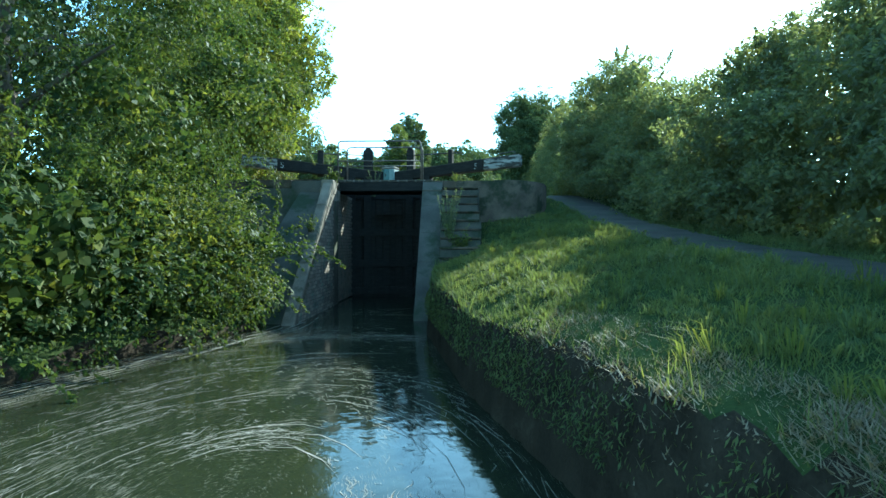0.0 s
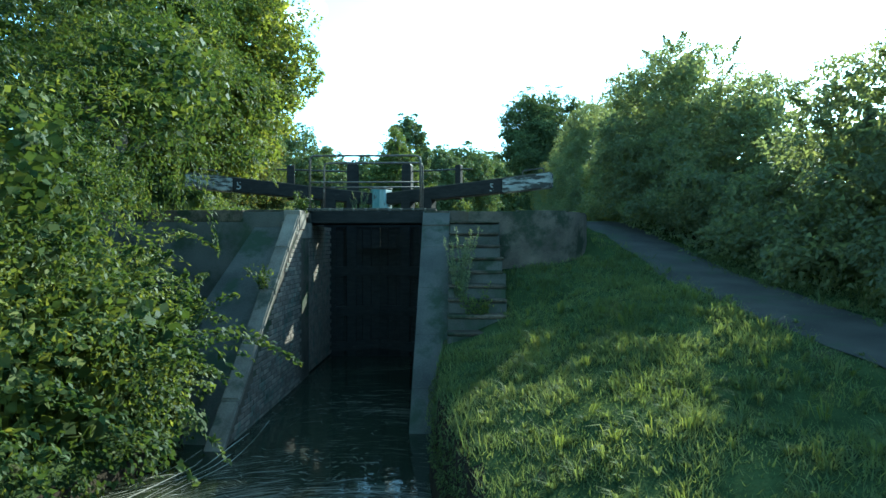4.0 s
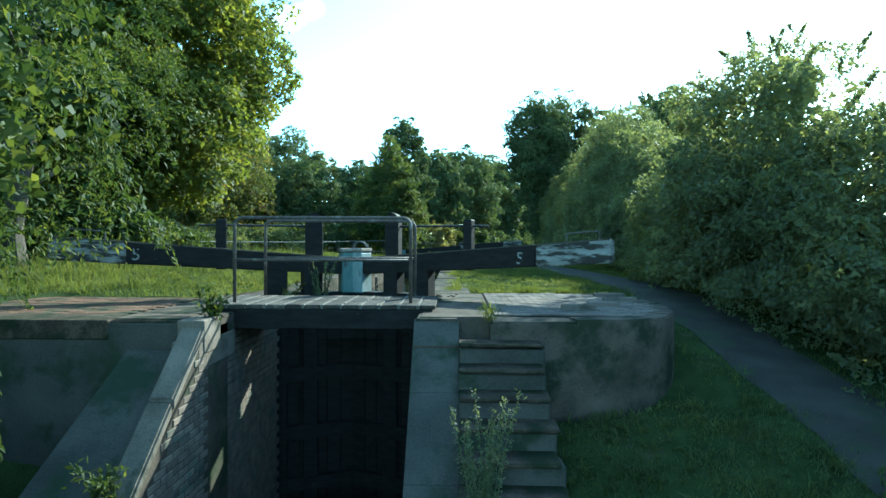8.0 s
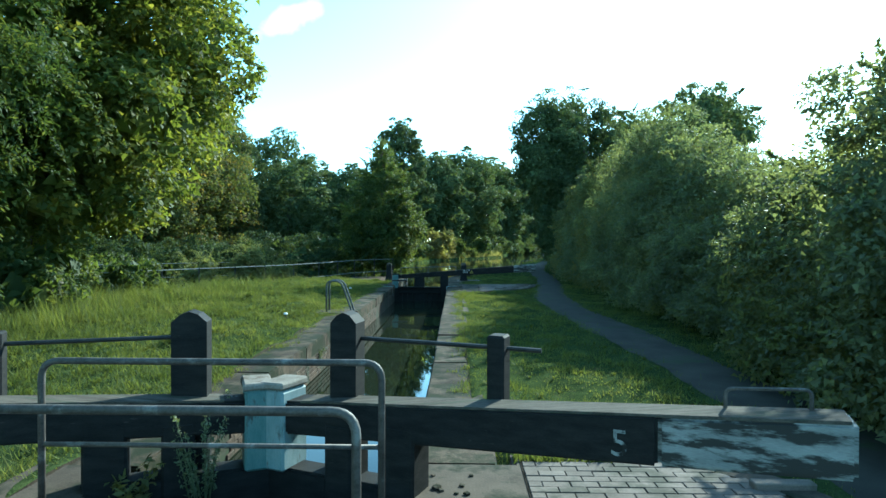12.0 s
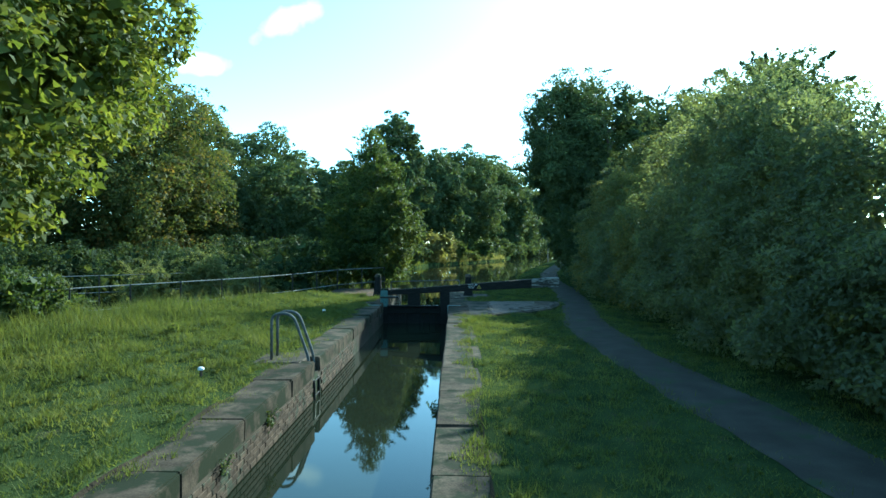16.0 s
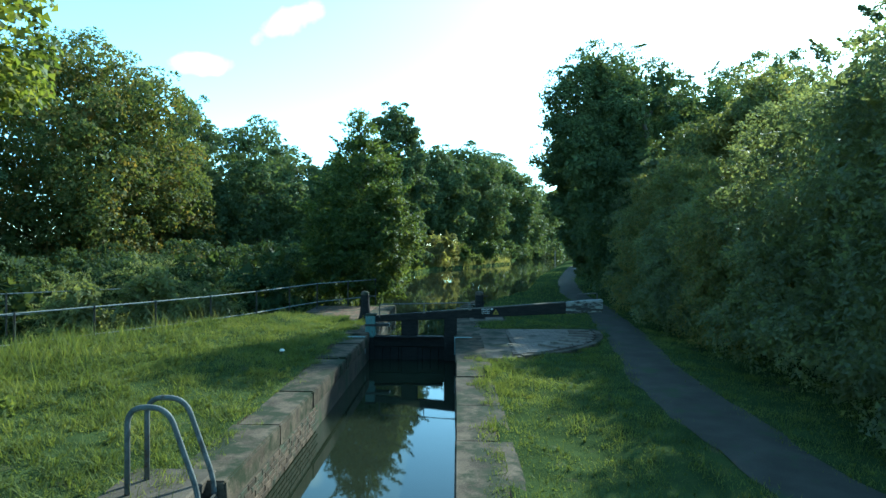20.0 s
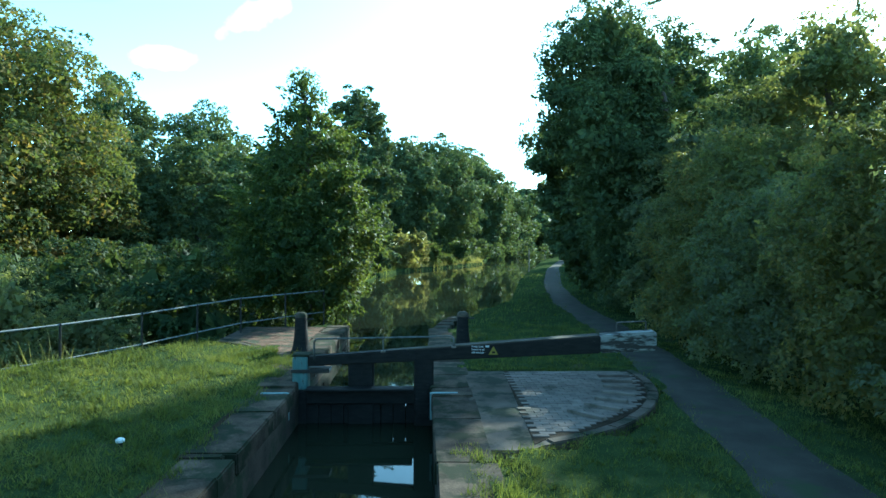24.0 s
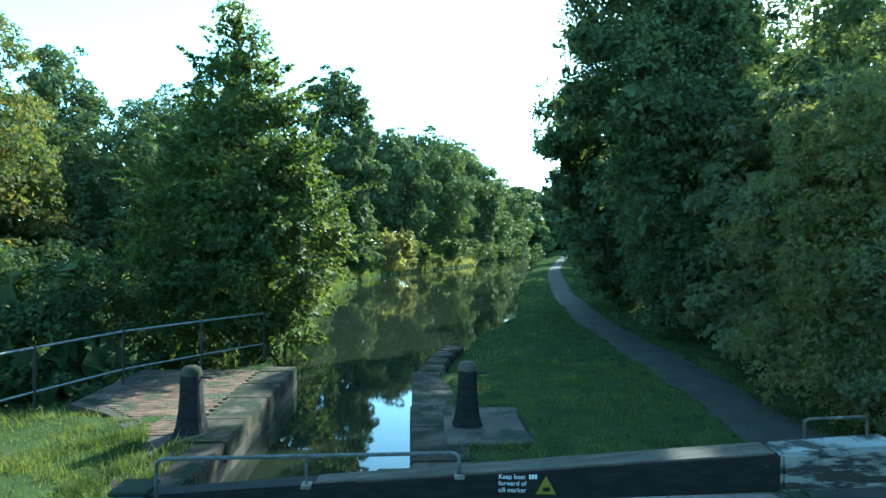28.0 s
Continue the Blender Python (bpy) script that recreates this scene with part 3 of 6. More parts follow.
def coping_run(name, label, s, stones, inner=1.16, outer=1.72, top=0.0):
    """A row of coping stones, each a block of its own."""
    run = thing(name, label, "coping", (s * 1.4, stones[0][0], -0.25), kind="structure")
    for a, b in stones:
        i, o = (inner + rng.uniform(-0.012, 0.012)), outer + rng.uniform(-0.05, 0.04)
        z = top + rng.uniform(-0.012, 0.012)
        lo, hi = (min(s * i, s * o), a + 0.001, -0.27), (max(s * i, s * o), b - 0.001, z)
        part("coping_stone", block(lo, hi, 0.02, jitter=0.007, rng=rng, segments=2), M_STONE, run)
    return run


def lengths(a, b, lo, hi):
    res, y = [], a
    while y < b - 0.01:
        e = min(b, y + rng.uniform(lo, hi))
        if b - e < 0.4:
            e = b
        res.append((y, e))
        y = e
    return res


coping_run("coping_west", "row of worn sandstone coping stones edging the chamber", -1, lengths(17.9, 28.78, 1.6, 2.4), inner=1.1)
coping_run("coping_west", "row of worn sandstone coping stones edging the chamber", -1, lengths(29.24, 35.72, 1.6, 2.4), inner=1.1)
coping_run("coping_west", "row of worn sandstone coping stones edging the chamber", -1, lengths(35.86, 39.0, 1.5, 2.0), inner=1.1)
coping_run("coping_west", "coping stone cut back by the stop plank groove", -1, [(35.72, 35.86)], inner=1.24)
coping_run("coping_east", "row of worn mossy coping stones beside the grass", 1, lengths(18.0, 39.0, 1.2, 2.6), outer=1.84)
coping_run("coping_west", "pale stone slabs edging the upper pound", -1, lengths(39.05, 46.6, 0.9, 1.2), inner=1.14, outer=1.8, top=0.02)
coping_run("coping_east", "pale stone slabs edging the upper pound", 1, lengths(39.05, 46.2, 0.9, 1.4), inner=1.15, outer=1.85, top=0.0)

curve = thing("coping_east", "curved stone kerb where the upper pound widens", "coping", (1.6, 47, -0.25), kind="structure")
for i in range(4):
    y = 46.25 + i * 0.75
    xa, xb = float(interp(y, CR_Y, CR_X)), float(interp(y + 0.72, CR_Y, CR_X))
    part("coping_stone", beam_mesh((xa + 0.02, y, 0.0), (xb + 0.02, y + 0.73, -0.02), 0.5, 0.8, 0.46, 0.8, 0.03), M_STONE, curve)

# concrete slabs round the tail of the lock
for s, ring in ((1, [(1.2, 14.75), (1.65, 14.75), (1.65, 14.85), (2.045, 14.85), (2.045, 18.0), (1.2, 18.0)]),
                (-1, [(-0.97, 14.45), (-1.95, 14.45), (-1.95, 17.9), (-1.18, 17.9), (-1.18, 15.3), (-0.97, 15.3)])):
    solid("lock_slab", prism(ring, -0.27, 0.0, 0.012), M_CONC, "cracked concrete and stone slab at the lock tail", "paving")


BROKEN = ([(1.24, 14.8), (2.03, 14.88), (2.03, 15.55), (1.7, 15.62), (1.24, 15.5)],
          [(1.24, 15.53), (1.7, 15.65), (2.03, 15.58), (2.03, 16.5), (1.75, 16.42), (1.5, 16.6), (1.24, 16.55)],
          [(1.24, 16.58), (1.5, 16.63), (1.75, 16.46), (2.03, 16.54), (2.03, 17.2), (1.6, 17.28), (1.24, 17.1)],
          [(-1.22, 14.5), (-1.22, 15.5), (-1.55, 15.62), (-1.93, 15.5), (-1.93, 14.5)],
          [(-1.22, 15.53), (-1.22, 16.7), (-1.6, 16.62), (-1.93, 16.8), (-1.93, 15.54), (-1.55, 15.65)])
for poly in BROKEN:
    side = bpy.data.objects["lock_slab" if poly[0][0] > 0 else "lock_slab.001"]
    part("broken_slab", prism(poly, -0.05, 0.008 + rng.uniform(-0.003, 0.008), 0.006), M_CONC, side, "cracked piece of old concrete")


def apron(name, label, yc, y0, y1, x0, r, depth):
    """A half-round paved stand beside a balance beam: kerb wall, brick bed and raised foot ribs."""
    ring = [(x0, y0)]
    n = 18
    ym, half = (y0 + y1) / 2, (y1 - y0) / 2
    arc = []
    for i in range(n + 1):
        a = -math.pi / 2 + math.pi * i / n
        arc.append((x0 + 0.9 + (r - 0.9) * max(0.0, math.cos(a)) ** 0.75, ym + half * math.sin(a)))
    ring = [(x0, y0)] + arc + [(x0, y1)]
    base = solid(name, prism(ring, depth, -0.012, 0.03), M_CONC, label, "paving")
    # kerb stones round the half-circle
    cuts = [0, 3, 5, 7, 9, 11, 13, 15, 18]
    for a, c in zip(cuts, cuts[1:]):
        outer = arc[a:c + 1]
        inner_ = [(x0 + 0.9 + (x - x0 - 0.9) * 0.84 - 0.05, ym + (y - ym) * 0.84) for x, y in outer]
        mx = sum(p[0] for p in outer + inner_) / (2 * len(outer))
        my = sum(p[1] for p in outer + inner_) / (2 * len(outer))
        poly = [(mx + (x - mx) * 0.985, my + (y - my) * 0.985) for x, y in outer + inner_[::-1]]
        part("kerb_stone", prism(poly, -0.16, 0.004 + rng.uniform(-0.006, 0.006), 0.018), M_CONC, base)
    return base, ring, ym, half


def in_apron(x, y, x0, r, ym, half, margin):
    s = (y - ym) / (half - margin)
    if abs(s) >= 1:
        return False
    return x < x0 + 0.9 + (r - 0.9 - margin) * max(0.0, 1 - s * s) ** 0.375


def brick_mesh(name, sx, sy, sz, material, bevel=0.006):
    return mesh_of(name, block((-sx / 2, -sy / 2, -sz), (sx / 2, sy / 2, 0), bevel), material)


def pave(base, x0, y0, x1, y1, bw, bl, material, keep, zt=0.0, name="paving_brick"):
    me = brick_mesh(name, bw - 0.007, bl - 0.007, 0.05, material, 0.004)
    half_brick = brick_mesh(name, bw / 2 - 0.007, bl - 0.007, 0.05, material, 0.004)
    count = 0
    for j in range(int((y1 - y0) / bl) + 1):
        x, y = x0 + 0.25 * bw, y0 + (j + 0.5) * bl
        if j % 2 and y <= y1 - bl / 2 + 0.02 and keep(x + 0.05, y):
            ob = new(name, half_brick)
            ob.parent = base
            ob.matrix_basis = pose(x, y, zt + 0.006 + rng.uniform(-0.003, 0.004), rng.uniform(-0.5, 0.5), rng.uniform(-0.5, 0.5), 0)
    for i in range(int((x1 - x0) / bw)):
        for j in range(-1, int((y1 - y0) / bl) + 1):
            x, y = x0 + (i + 0.5 + 0.5 * (j % 2)) * bw, y0 + (j + 0.5) * bl
            if y0 + bl / 2 <= y <= y1 - bl / 2 + 0.02 and keep(x, y):
                ob = new(name, me)
                ob.parent = base
                ob.matrix_basis = pose(x, y, zt + 0.006 + rng.uniform(-0.003, 0.004), rng.uniform(-0.5, 0.5), rng.uniform(-0.5, 0.5), rng.uniform(-0.6, 0.6))
                count += 1
    return count


tail_apron, ring, ym, half = apron("tail_apron", "half-round brick and concrete apron beside the bottom gates", 16.4, 14.62, 18.35, 1.99, 2.4, -2.6)
HX, HY, HR = 0.9, 40.0, 4.2


def on_arc(a, r):
    return HX + r * math.cos(radians(a)), HY + r * math.sin(radians(a))


head_ring = [(1.72, 40.4), (1.72, 35.95), (2.35, 35.95)] + [on_arc(a, HR) for a in range(-68, 6, 4)] + [(5.05, 40.4)]
head_apron = solid("head_apron", prism(head_ring, -0.5, -0.012, 0.02), M_CONC, "quarter-round brick apron beside the top gate, edged with kerb", "paving")
for a in range(-66, 2, 8):
    poly = [on_arc(a + 0.15, HR), on_arc(a + 4, HR), on_arc(a + 7.85, HR), on_arc(a + 7.85, HR - 0.17), on_arc(a + 4, HR - 0.17), on_arc(a + 0.15, HR - 0.17)]
    part("kerb_stone", prism(poly, -0.16, 0.004 + rng.uniform(-0.006, 0.008), 0.014), M_CONC, head_apron)

# the steps down beside the tail
stair = thing("stone_steps", "flight of worn stone steps beside the lock tail", "steps", (2.1, 14.0, -1.0), kind="structure")
for i in range(11):
    y, z = 14.62 - 0.265 * i, -0.2 * (i + 1)
    st = part("step", block((1.66, y - 0.27, z - 0.6), (2.52 + rng.uniform(-0.03, 0.02), y + 0.02, z - 0.045), 0.015, jitter=0.012, rng=rng), M_DAMP, stair)
    part("tread", block((1.66, y - 0.3, z - 0.043), (2.53 + rng.uniform(-0.04, 0.02), y + 0.015, z), 0.012, jitter=0.01, rng=rng), M_STONE, st, "worn stone tread")

# sloping wings of the tail
for s, name, inner, outer, label in ((-1, "wing_west", 0.97, 1.19, "sloping wing wall with stone coping going down into the water"), (1, "wing_east", 1.19, 1.65, "sloping wing wall with smooth concrete coping")):
    wing = thing(name, label, "wall", (s * 1.3, 13, -3), kind="structure")
    x0, x1 = sorted((s * inner, s * outer))
    y_top, y_low = (14.5, 10.75) if s < 0 else (14.78, 11.5)

    def profile(lo_shift, hi_shift):
        bm = bmesh.new()
        f = bm.faces.new([bm.verts.new((x0, y, z)) for y, z in ((y_top + 0.6, -4.3), (y_low, -4.3), (y_low, -3.2 + lo_shift), (y_top, 0.0 + hi_shift), (y_top + 0.6, 0.0 + hi_shift))])
        up = bmesh.ops.extrude_face_region(bm, geom=[f])
        bmesh.ops.translate(bm, verts=[v for v in up["geom"] if isinstance(v, bmesh.types.BMVert)], vec=(x1 - x0, 0, 0))
        bmesh.ops.recalc_face_normals(bm, faces=bm.faces)
        return bm
    part("wall", profile(-0.06, -0.1), M_WALL if s < 0 else M_DAMP, wing)
    n = 5
    for i in range(n):
        a, b = i / n, (i + 1) / n
        pa = Vector(((x0 + x1) / 2, y_top + (y_low - y_top) * a, -3.2 * a))
        pb = Vector(((x0 + x1) / 2, y_top + (y_low - y_top) * b, -3.2 * b))
        gap = (pb - pa).normalized() * (0.008 if s < 0 else 0.0)
        part("coping_stone", beam_mesh(pa + gap, pb - gap, x1 - x0 + 0.02, 0.13, x1 - x0 + 0.02, 0.13, 0.02 if s < 0 else 0.006), M_PALE if s < 0 else M_DAMP, wing)
solid("bearing_stone", block((-1.24, 14.3, -0.5), (-0.962, 15.32, -0.2), 0.02, jitter=0.006, rng=rng), M_PALE, "stone block under the slab at the head of the wing wall", "masonry")
solid("quoin_stone", block((-1.235, 14.42, -0.34), (-0.956, 14.86, 0.007), 0.012, jitter=0.004, rng=rng), M_PALE, "pale squared stone at the head of the wing wall", "masonry")
# retaining wall west of the tail, facing downstream, with a stone revetment
solid("retaining_wall", block((-4.6, 14.44, -3.6), (-1.2, 14.9, -0.02), 0.02), M_DAMP, "dark retaining wall of the lock tail", "wall")
bm = bmesh.new()
vs = [bm.verts.new(p) for p in ((-1.2, 14.42, -0.3), (-1.75, 14.42, -0.3), (-2.5, 11.2, -3.1), (-1.2, 10.9, -3.25), (-1.2, 14.42, -3.6), (-1.75, 14.42, -3.6), (-2.5, 11.2, -3.6), (-1.2, 10.9, -3.6))]
for f in ((0, 1, 2, 3), (0, 3, 7, 4), (1, 5, 6, 2), (3, 2, 6, 7), (4, 7, 6, 5), (0, 4, 5, 1)):
    bm.faces.new([vs[i] for i in f])
bmesh.ops.recalc_face_normals(bm, faces=bm.faces)
solid("revetment", bm, M_DAMP, "sloping stone revetment behind the wing wall", "wall")
solid("coping_slab", block((-4.7, 14.425, -0.2), (-1.96, 15.0, 0.004), 0.012), M_STONE, "weathered stone coping on the retaining wall", "coping")
west_paving = solid("tail_paving", block((-4.6, 15.0, -0.3), (-1.96, 17.2, -0.02), 0.02), M_CONC, "sunken bed of the red brick paving by the lock tail", "paving")
head_paving = solid("head_paving", prism([(-1.9, 40.6), (-1.9, 46.5), (-4.1, 46.5), (-4.1, 44.0), (-3.2, 43.4), (-2.3, 42.2)], -0.3, -0.012), M_CONC, "bed of brick paving by the top gate", "paving")

# ---- bottom gates ----


def gate_line(s, x):
    """The place on the closed bottom gate's line, x metres from the axis."""
    return Vector((s * x, 17.95 - 0.42 * x, 0))


for s, side in ((-1, "west"), (1, "east")):
    g = thing("lock_gate", "black timber mitre gate with white-ended balance beam and paddle post", "lock gate", gate_line(s, 1.2), group="bottom gates")
    end_x, white_x = (3.86, 3.0) if s < 0 else (3.72, 2.78)
    p0, p1, p2 = gate_line(s, 0.06), gate_line(s, white_x), gate_line(s, end_x)
    zt = lambda x: 0.56 + 0.085 * x
    p0.z, p1.z, p2.z = zt(0.06), zt(white_x), zt(end_x)
    beam = part("balance_beam", beam_mesh(p0, p1, 0.26, 0.26, 0.3, 0.31, 0.02), M_BLACK, g)
    part("beam_end", beam_mesh(p1, p2, 0.302, 0.312, 0.31, 0.32, 0.025), M_WHITE, g, "peeling white paint")
    lift = Vector((0, 0, 0.005))
    part("beam_top", beam_mesh(p0 + (p1 - p0) * 0.1 + lift, p2 - (p2 - p1) * 0.03 + lift, 0.235, 0.02, 0.275, 0.02, 0.004), M_TOPWOOD, g, "bare weathered top of the beam")
    nx_ = 2.52 if s > 0 else 2.94
    pn = gate_line(s, nx_) + Vector((-0.387 * s, -0.922, 0)) * 0.153
    cu = bpy.data.curves.new("lettering", "FONT")
    cu.body, cu.size, cu.extrude = "5", 0.235, 0.001
    cu.materials.append(M_LETTER)
    num = new("lettering", cu)
    num.parent = beam
    num["label"] = "worn white painted number"
    num.matrix_basis = ROOT[g].inverted() @ Matrix.Translation((pn.x, pn.y, zt(nx_) - 0.25)) @ Matrix.Rotation(-s * 0.398, 4, "Z") @ Matrix.Rotation(math.radians(90), 4, "X")
    # heel post, middle post, mitre post
    for x, w, name, top in ((1.12, 0.3, "heel_post", 0.5), (0.66, 0.24, "upright", 0.45)):
        p = gate_line(s, x)
        part(name, block((-w / 2, -0.14, -4.2), (w / 2, 0.14, top), 0.02, Matrix.Translation(p) @ Matrix.Rotation(-s * 0.398, 4, "Z")), M_BLACK, g)
    p = gate_line(s, 0.115)
    m = Matrix.Translation(p) @ Matrix.Rotation(-s * 0.398, 4, "Z")
    bm = block((-0.113, -0.17, 0.02), (0.113, 0.15, 0.66), 0.02)
    for v in bm.verts:
        v.co.x *= 1.0 - 0.12 * v.co.z
    bmesh.ops.transform(bm, matrix=m, verts=bm.verts)
    part("mitre_post", bm, M_BLUE if s < 0 else M_PALEBLUE, g, "faded blue painted head")
    part("cap", block((-0.125, -0.18, 0.665), (0.112, 0.16, 0.72), 0.014, m, jitter=0.006, rng=rng), M_CAP, g, "weathered grey cap board")
    # the leaf: rails and sheeting below
    q0, q1 = gate_line(s, 0.02), gate_line(s, 1.2)
    q0.z = q1.z = 0.04
    part("top_rail", beam_mesh(q0, q1, 0.24, 0.28, 0.24, 0.28, 0.02), M_BLACK, g)
    for k in range(6):
        a, b = gate_line(s, 0.02 + k * 0.197), gate_line(s, 0.02 + (k + 1) * 0.197 - 0.008)
        a.z = b.z = -0.24
        part("sheeting_board", beam_mesh(a, b, 0.12, 3.9, 0.12, 3.9, 0.01), M_BLACK, g)
    for zr in (-1.1, -2.0, -2.8):
        q0.z = q1.z = zr
        part("cross_rail", beam_mesh(q0 + Vector((0, -0.11, 0)), q1 + Vector((0, -0.11, 0)), 0.1, 0.22, 0.1, 0.22, 0.015), M_BLACK, g)
    # paddle post with a rounded head
    wp = 0.27 if s < 0 else 0.215
    p = gate_line(s, 0.625 if s < 0 else 0.64) + Vector((0, 0.14, 0))
    prof = [(-wp / 2, 0.0), (wp / 2, 0.0), (wp / 2, 1.2), (wp / 4, 1.262), (0, 1.285), (-wp / 4, 1.262), (-wp / 2, 1.2)]
    bm = bmesh.new()
    f = bm.faces.new([bm.verts.new((a, -0.1, b)) for a, b in prof])
    up = bmesh.ops.extrude_face_region(bm, geom=[f])
    bmesh.ops.translate(bm, verts=[v for v in up["geom"] if isinstance(v, bmesh.types.BMVert)], vec=(0, 0.2, 0))
    bmesh.ops.recalc_face_normals(bm, faces=bm.faces)
    bmesh.ops.transform(bm, matrix=Matrix.Translation(p) @ Matrix.Rotation(-s * 0.2, 4, "Z"), verts=bm.verts)
    post = part("paddle_post", bm, M_BLACK, g)
    part("notice", block((-0.03, -0.108, 0.85), (0.03, -0.1, 0.91), 0, Matrix.Translation(p + Vector((s * 0.08, 0, 0))) @ Matrix.Rotation(-s * 0.2, 4, "Z")), M_STRIP, post, "small pale plate")
    # the small post and handrail
    pp = Vector((1.82 if s > 0 else -1.95, 17.42, 0))
    hw = 0.066 if s > 0 else 0.08
    hp = part("rail_post", block((-hw, -0.08, 0.4), (hw, 0.08, 1.165), 0.015, Matrix.Translation(pp) @ Matrix.Rotation(-s * 0.398, 4, "Z")), M_BLACK, g)
    part("handrail", tube([p + Vector((s * 0.1, 0.0, 1.07)), pp + Vector((0, 0, 1.07)), pp + Vector((s * 0.3, -0.1, 1.065))], 0.018), M_DARKIRON, g)
    # tail handle on the beam
    h0, h1 = gate_line(s, end_x - 0.56), gate_line(s, end_x - 0.14)
    h0.z, h1.z = zt(end_x - 0.56) - 0.02, zt(end_x - 0.14) - 0.02
    up = Vector((0, 0, 0.14))
    bk = Vector((0, 0.1, 0))
    part("handle", tube(bend([h0 + bk, h0 + up + bk, h1 + up + bk, h1 + bk], 0.04, 3), 0.012, 6), M_IRON, g, "bent iron handle")

# ---- footbridge over the tail ----
fb = thing("footbridge", "timber plank footbridge across the lock tail", "footbridge", (0, 15.9, 0))
x = -1.3
while x < 1.28:
    w = 0.225
    part("plank", block((x + 0.03, 15.3 + rng.uniform(-0.01, 0.01), 0.035), (x + w - 0.012, 16.55, 0.085), 0.008, jitter=0.004, rng=rng), M_PLANK, fb)
    part("tread_strip", block((x - 0.008, 15.3, 0.035), (x + 0.027, 16.55, 0.088), 0.006), M_STRIP, fb, "pale worn strip")
    x += w
for y in (15.36, 16.46):
    part("bearer", block((-1.35, y - 0.06, -0.2), (1.35, y + 0.06, 0.032), 0.012), M_BLACK, fb)


def guard(name, y, ax, bx, label):
    r = thing(name, label, "handrail", ((ax + bx) / 2, y, 0.09), group="footbridge rails")
    part("frame", tube(bend([(ax, y, 0.03), (ax, y, 1.11), (bx, y, 1.11), (bx, y, 0.03)], 0.11, 6), 0.021, 10), M_IRON, r, smooth=True)
    part("mid_rail", tube([(ax, y, 0.60), (bx, y, 0.60)], 0.016, 8), M_IRON, r, smooth=True)
    return r


guard("guard_rail", 15.56, -1.06, 1.08, "bent steel tube guard rail on the footbridge")
guard("guard_rail", 16.62, -1.02, 1.06, "bent steel tube guard rail on the footbridge")

# ---- top gate ----
tg = thing("lock_gate", "single black timber top gate with long white-ended balance beam", "lock gate", (1.15, 39.4, 0), group="top gate")
A, B, C = Vector((-1.12, 39.5, 0.44)), Vector((4.02, 39.1, 0.89)), Vector((4.95, 39.03, 0.97))
tbeam = part("balance_beam", beam_mesh(A, B, 0.2, 0.16, 0.3, 0.3, 0.02), M_BLACK, tg)
part("beam_end", beam_mesh(B, C, 0.302, 0.302, 0.31, 0.32, 0.025), M_WHITE, tg, "peeling white paint")
part("beam_top", beam_mesh(A + (C - A) * 0.25 + Vector((0, 0, 0.005)), A + (C - A) * 0.84 + Vector((0, 0, 0.005)), 0.19, 0.02, 0.27, 0.02, 0.004), M_TOPWOOD, tg, "bare weathered top of the beam")
part("handle", tube(bend([(4.35, 39.2, 0.9), (4.35, 39.2, 1.08), (4.85, 39.16, 1.11), (4.85, 39.16, 0.95)], 0.04, 3), 0.012, 6), M_IRON, tg, "bent iron handle")
part("mitre_post", block((-1.24, 39.36, -0.12), (-0.98, 39.64, 0.46), 0.025), M_BLUE, tg, "faded blue painted post")
part("post_foot", block((-1.235, 39.365, -1.8), (-0.985, 39.635, -0.122), 0.02), M_BLACK, tg)
part("strap", block((-1.26, 39.34, 0.18), (-0.6, 39.66, 0.24), 0.005), M_DARKIRON, tg, "black iron strap")
part("post_cap", block((-1.25, 39.35, 0.462), (-0.95, 39.65, 0.5), 0.012), M_CONC, tg, "weathered cap board")
part("upright", block((-0.28, 39.34, -1.8), (0.16, 39.56, 0.42), 0.02), M_BLACK, tg)
part("heel_post", block((0.86, 39.22, -1.8), (1.2, 39.56, 0.6), 0.03), M_BLACK, tg)
part("top_rail", block((-1.0, 39.3, -0.35), (0.9, 39.54, -0.1), 0.02), M_BLACK, tg)
for k in range(9):
    x = -1.0 + k * 0.215
    part("sheeting_board", block((x, 39.4, -1.8), (x + 0.205, 39.5, -0.352), 0.008), M_BLACK, tg)
part("walkway", block((-0.98, 39.12, -0.09), (0.84, 39.38, -0.05), 0.01), M_BLACK, tg)
part("handrail", tube(bend([(-0.86, 39.34, 0.42), (-0.86, 39.34, 0.77), (1.54, 39.2, 0.84), (1.54, 39.2, 0.67)], 0.07, 4), 0.016, 8), M_RAIL, tg, smooth=True)
part("rail_post", tube([(0.33, 39.3, 0.52), (0.33, 39.27, 0.8)], 0.013, 6), M_RAIL, tg)
for x, y, z in ((1.54, 39.2, 0.675), (0.33, 39.3, 0.575)):
    part("foot_plate", block((x - 0.04, y - 0.05, z - 0.03), (x + 0.04, y + 0.05, z), 0.004), M_CAP, tg, "pale bolted foot plate")

def letters(words, x, z, size):
    cu = bpy.data.curves.new("lettering", "FONT")
    cu.body, cu.size, cu.extrude = words, size, 0.001
    cu.materials.append(M_SIGN)
    ob = new("lettering", cu)
    ob.parent = tbeam
    ob.matrix_basis = ROOT[tg].inverted() @ Matrix.Translation((x, 39.248 - 0.1385, z)) @ Matrix.Rotation(math.radians(-4.45), 4, "Z") @ Matrix.Rotation(math.radians(90), 4, "X")
    ob["label"] = "white painted lettering"
    return ob


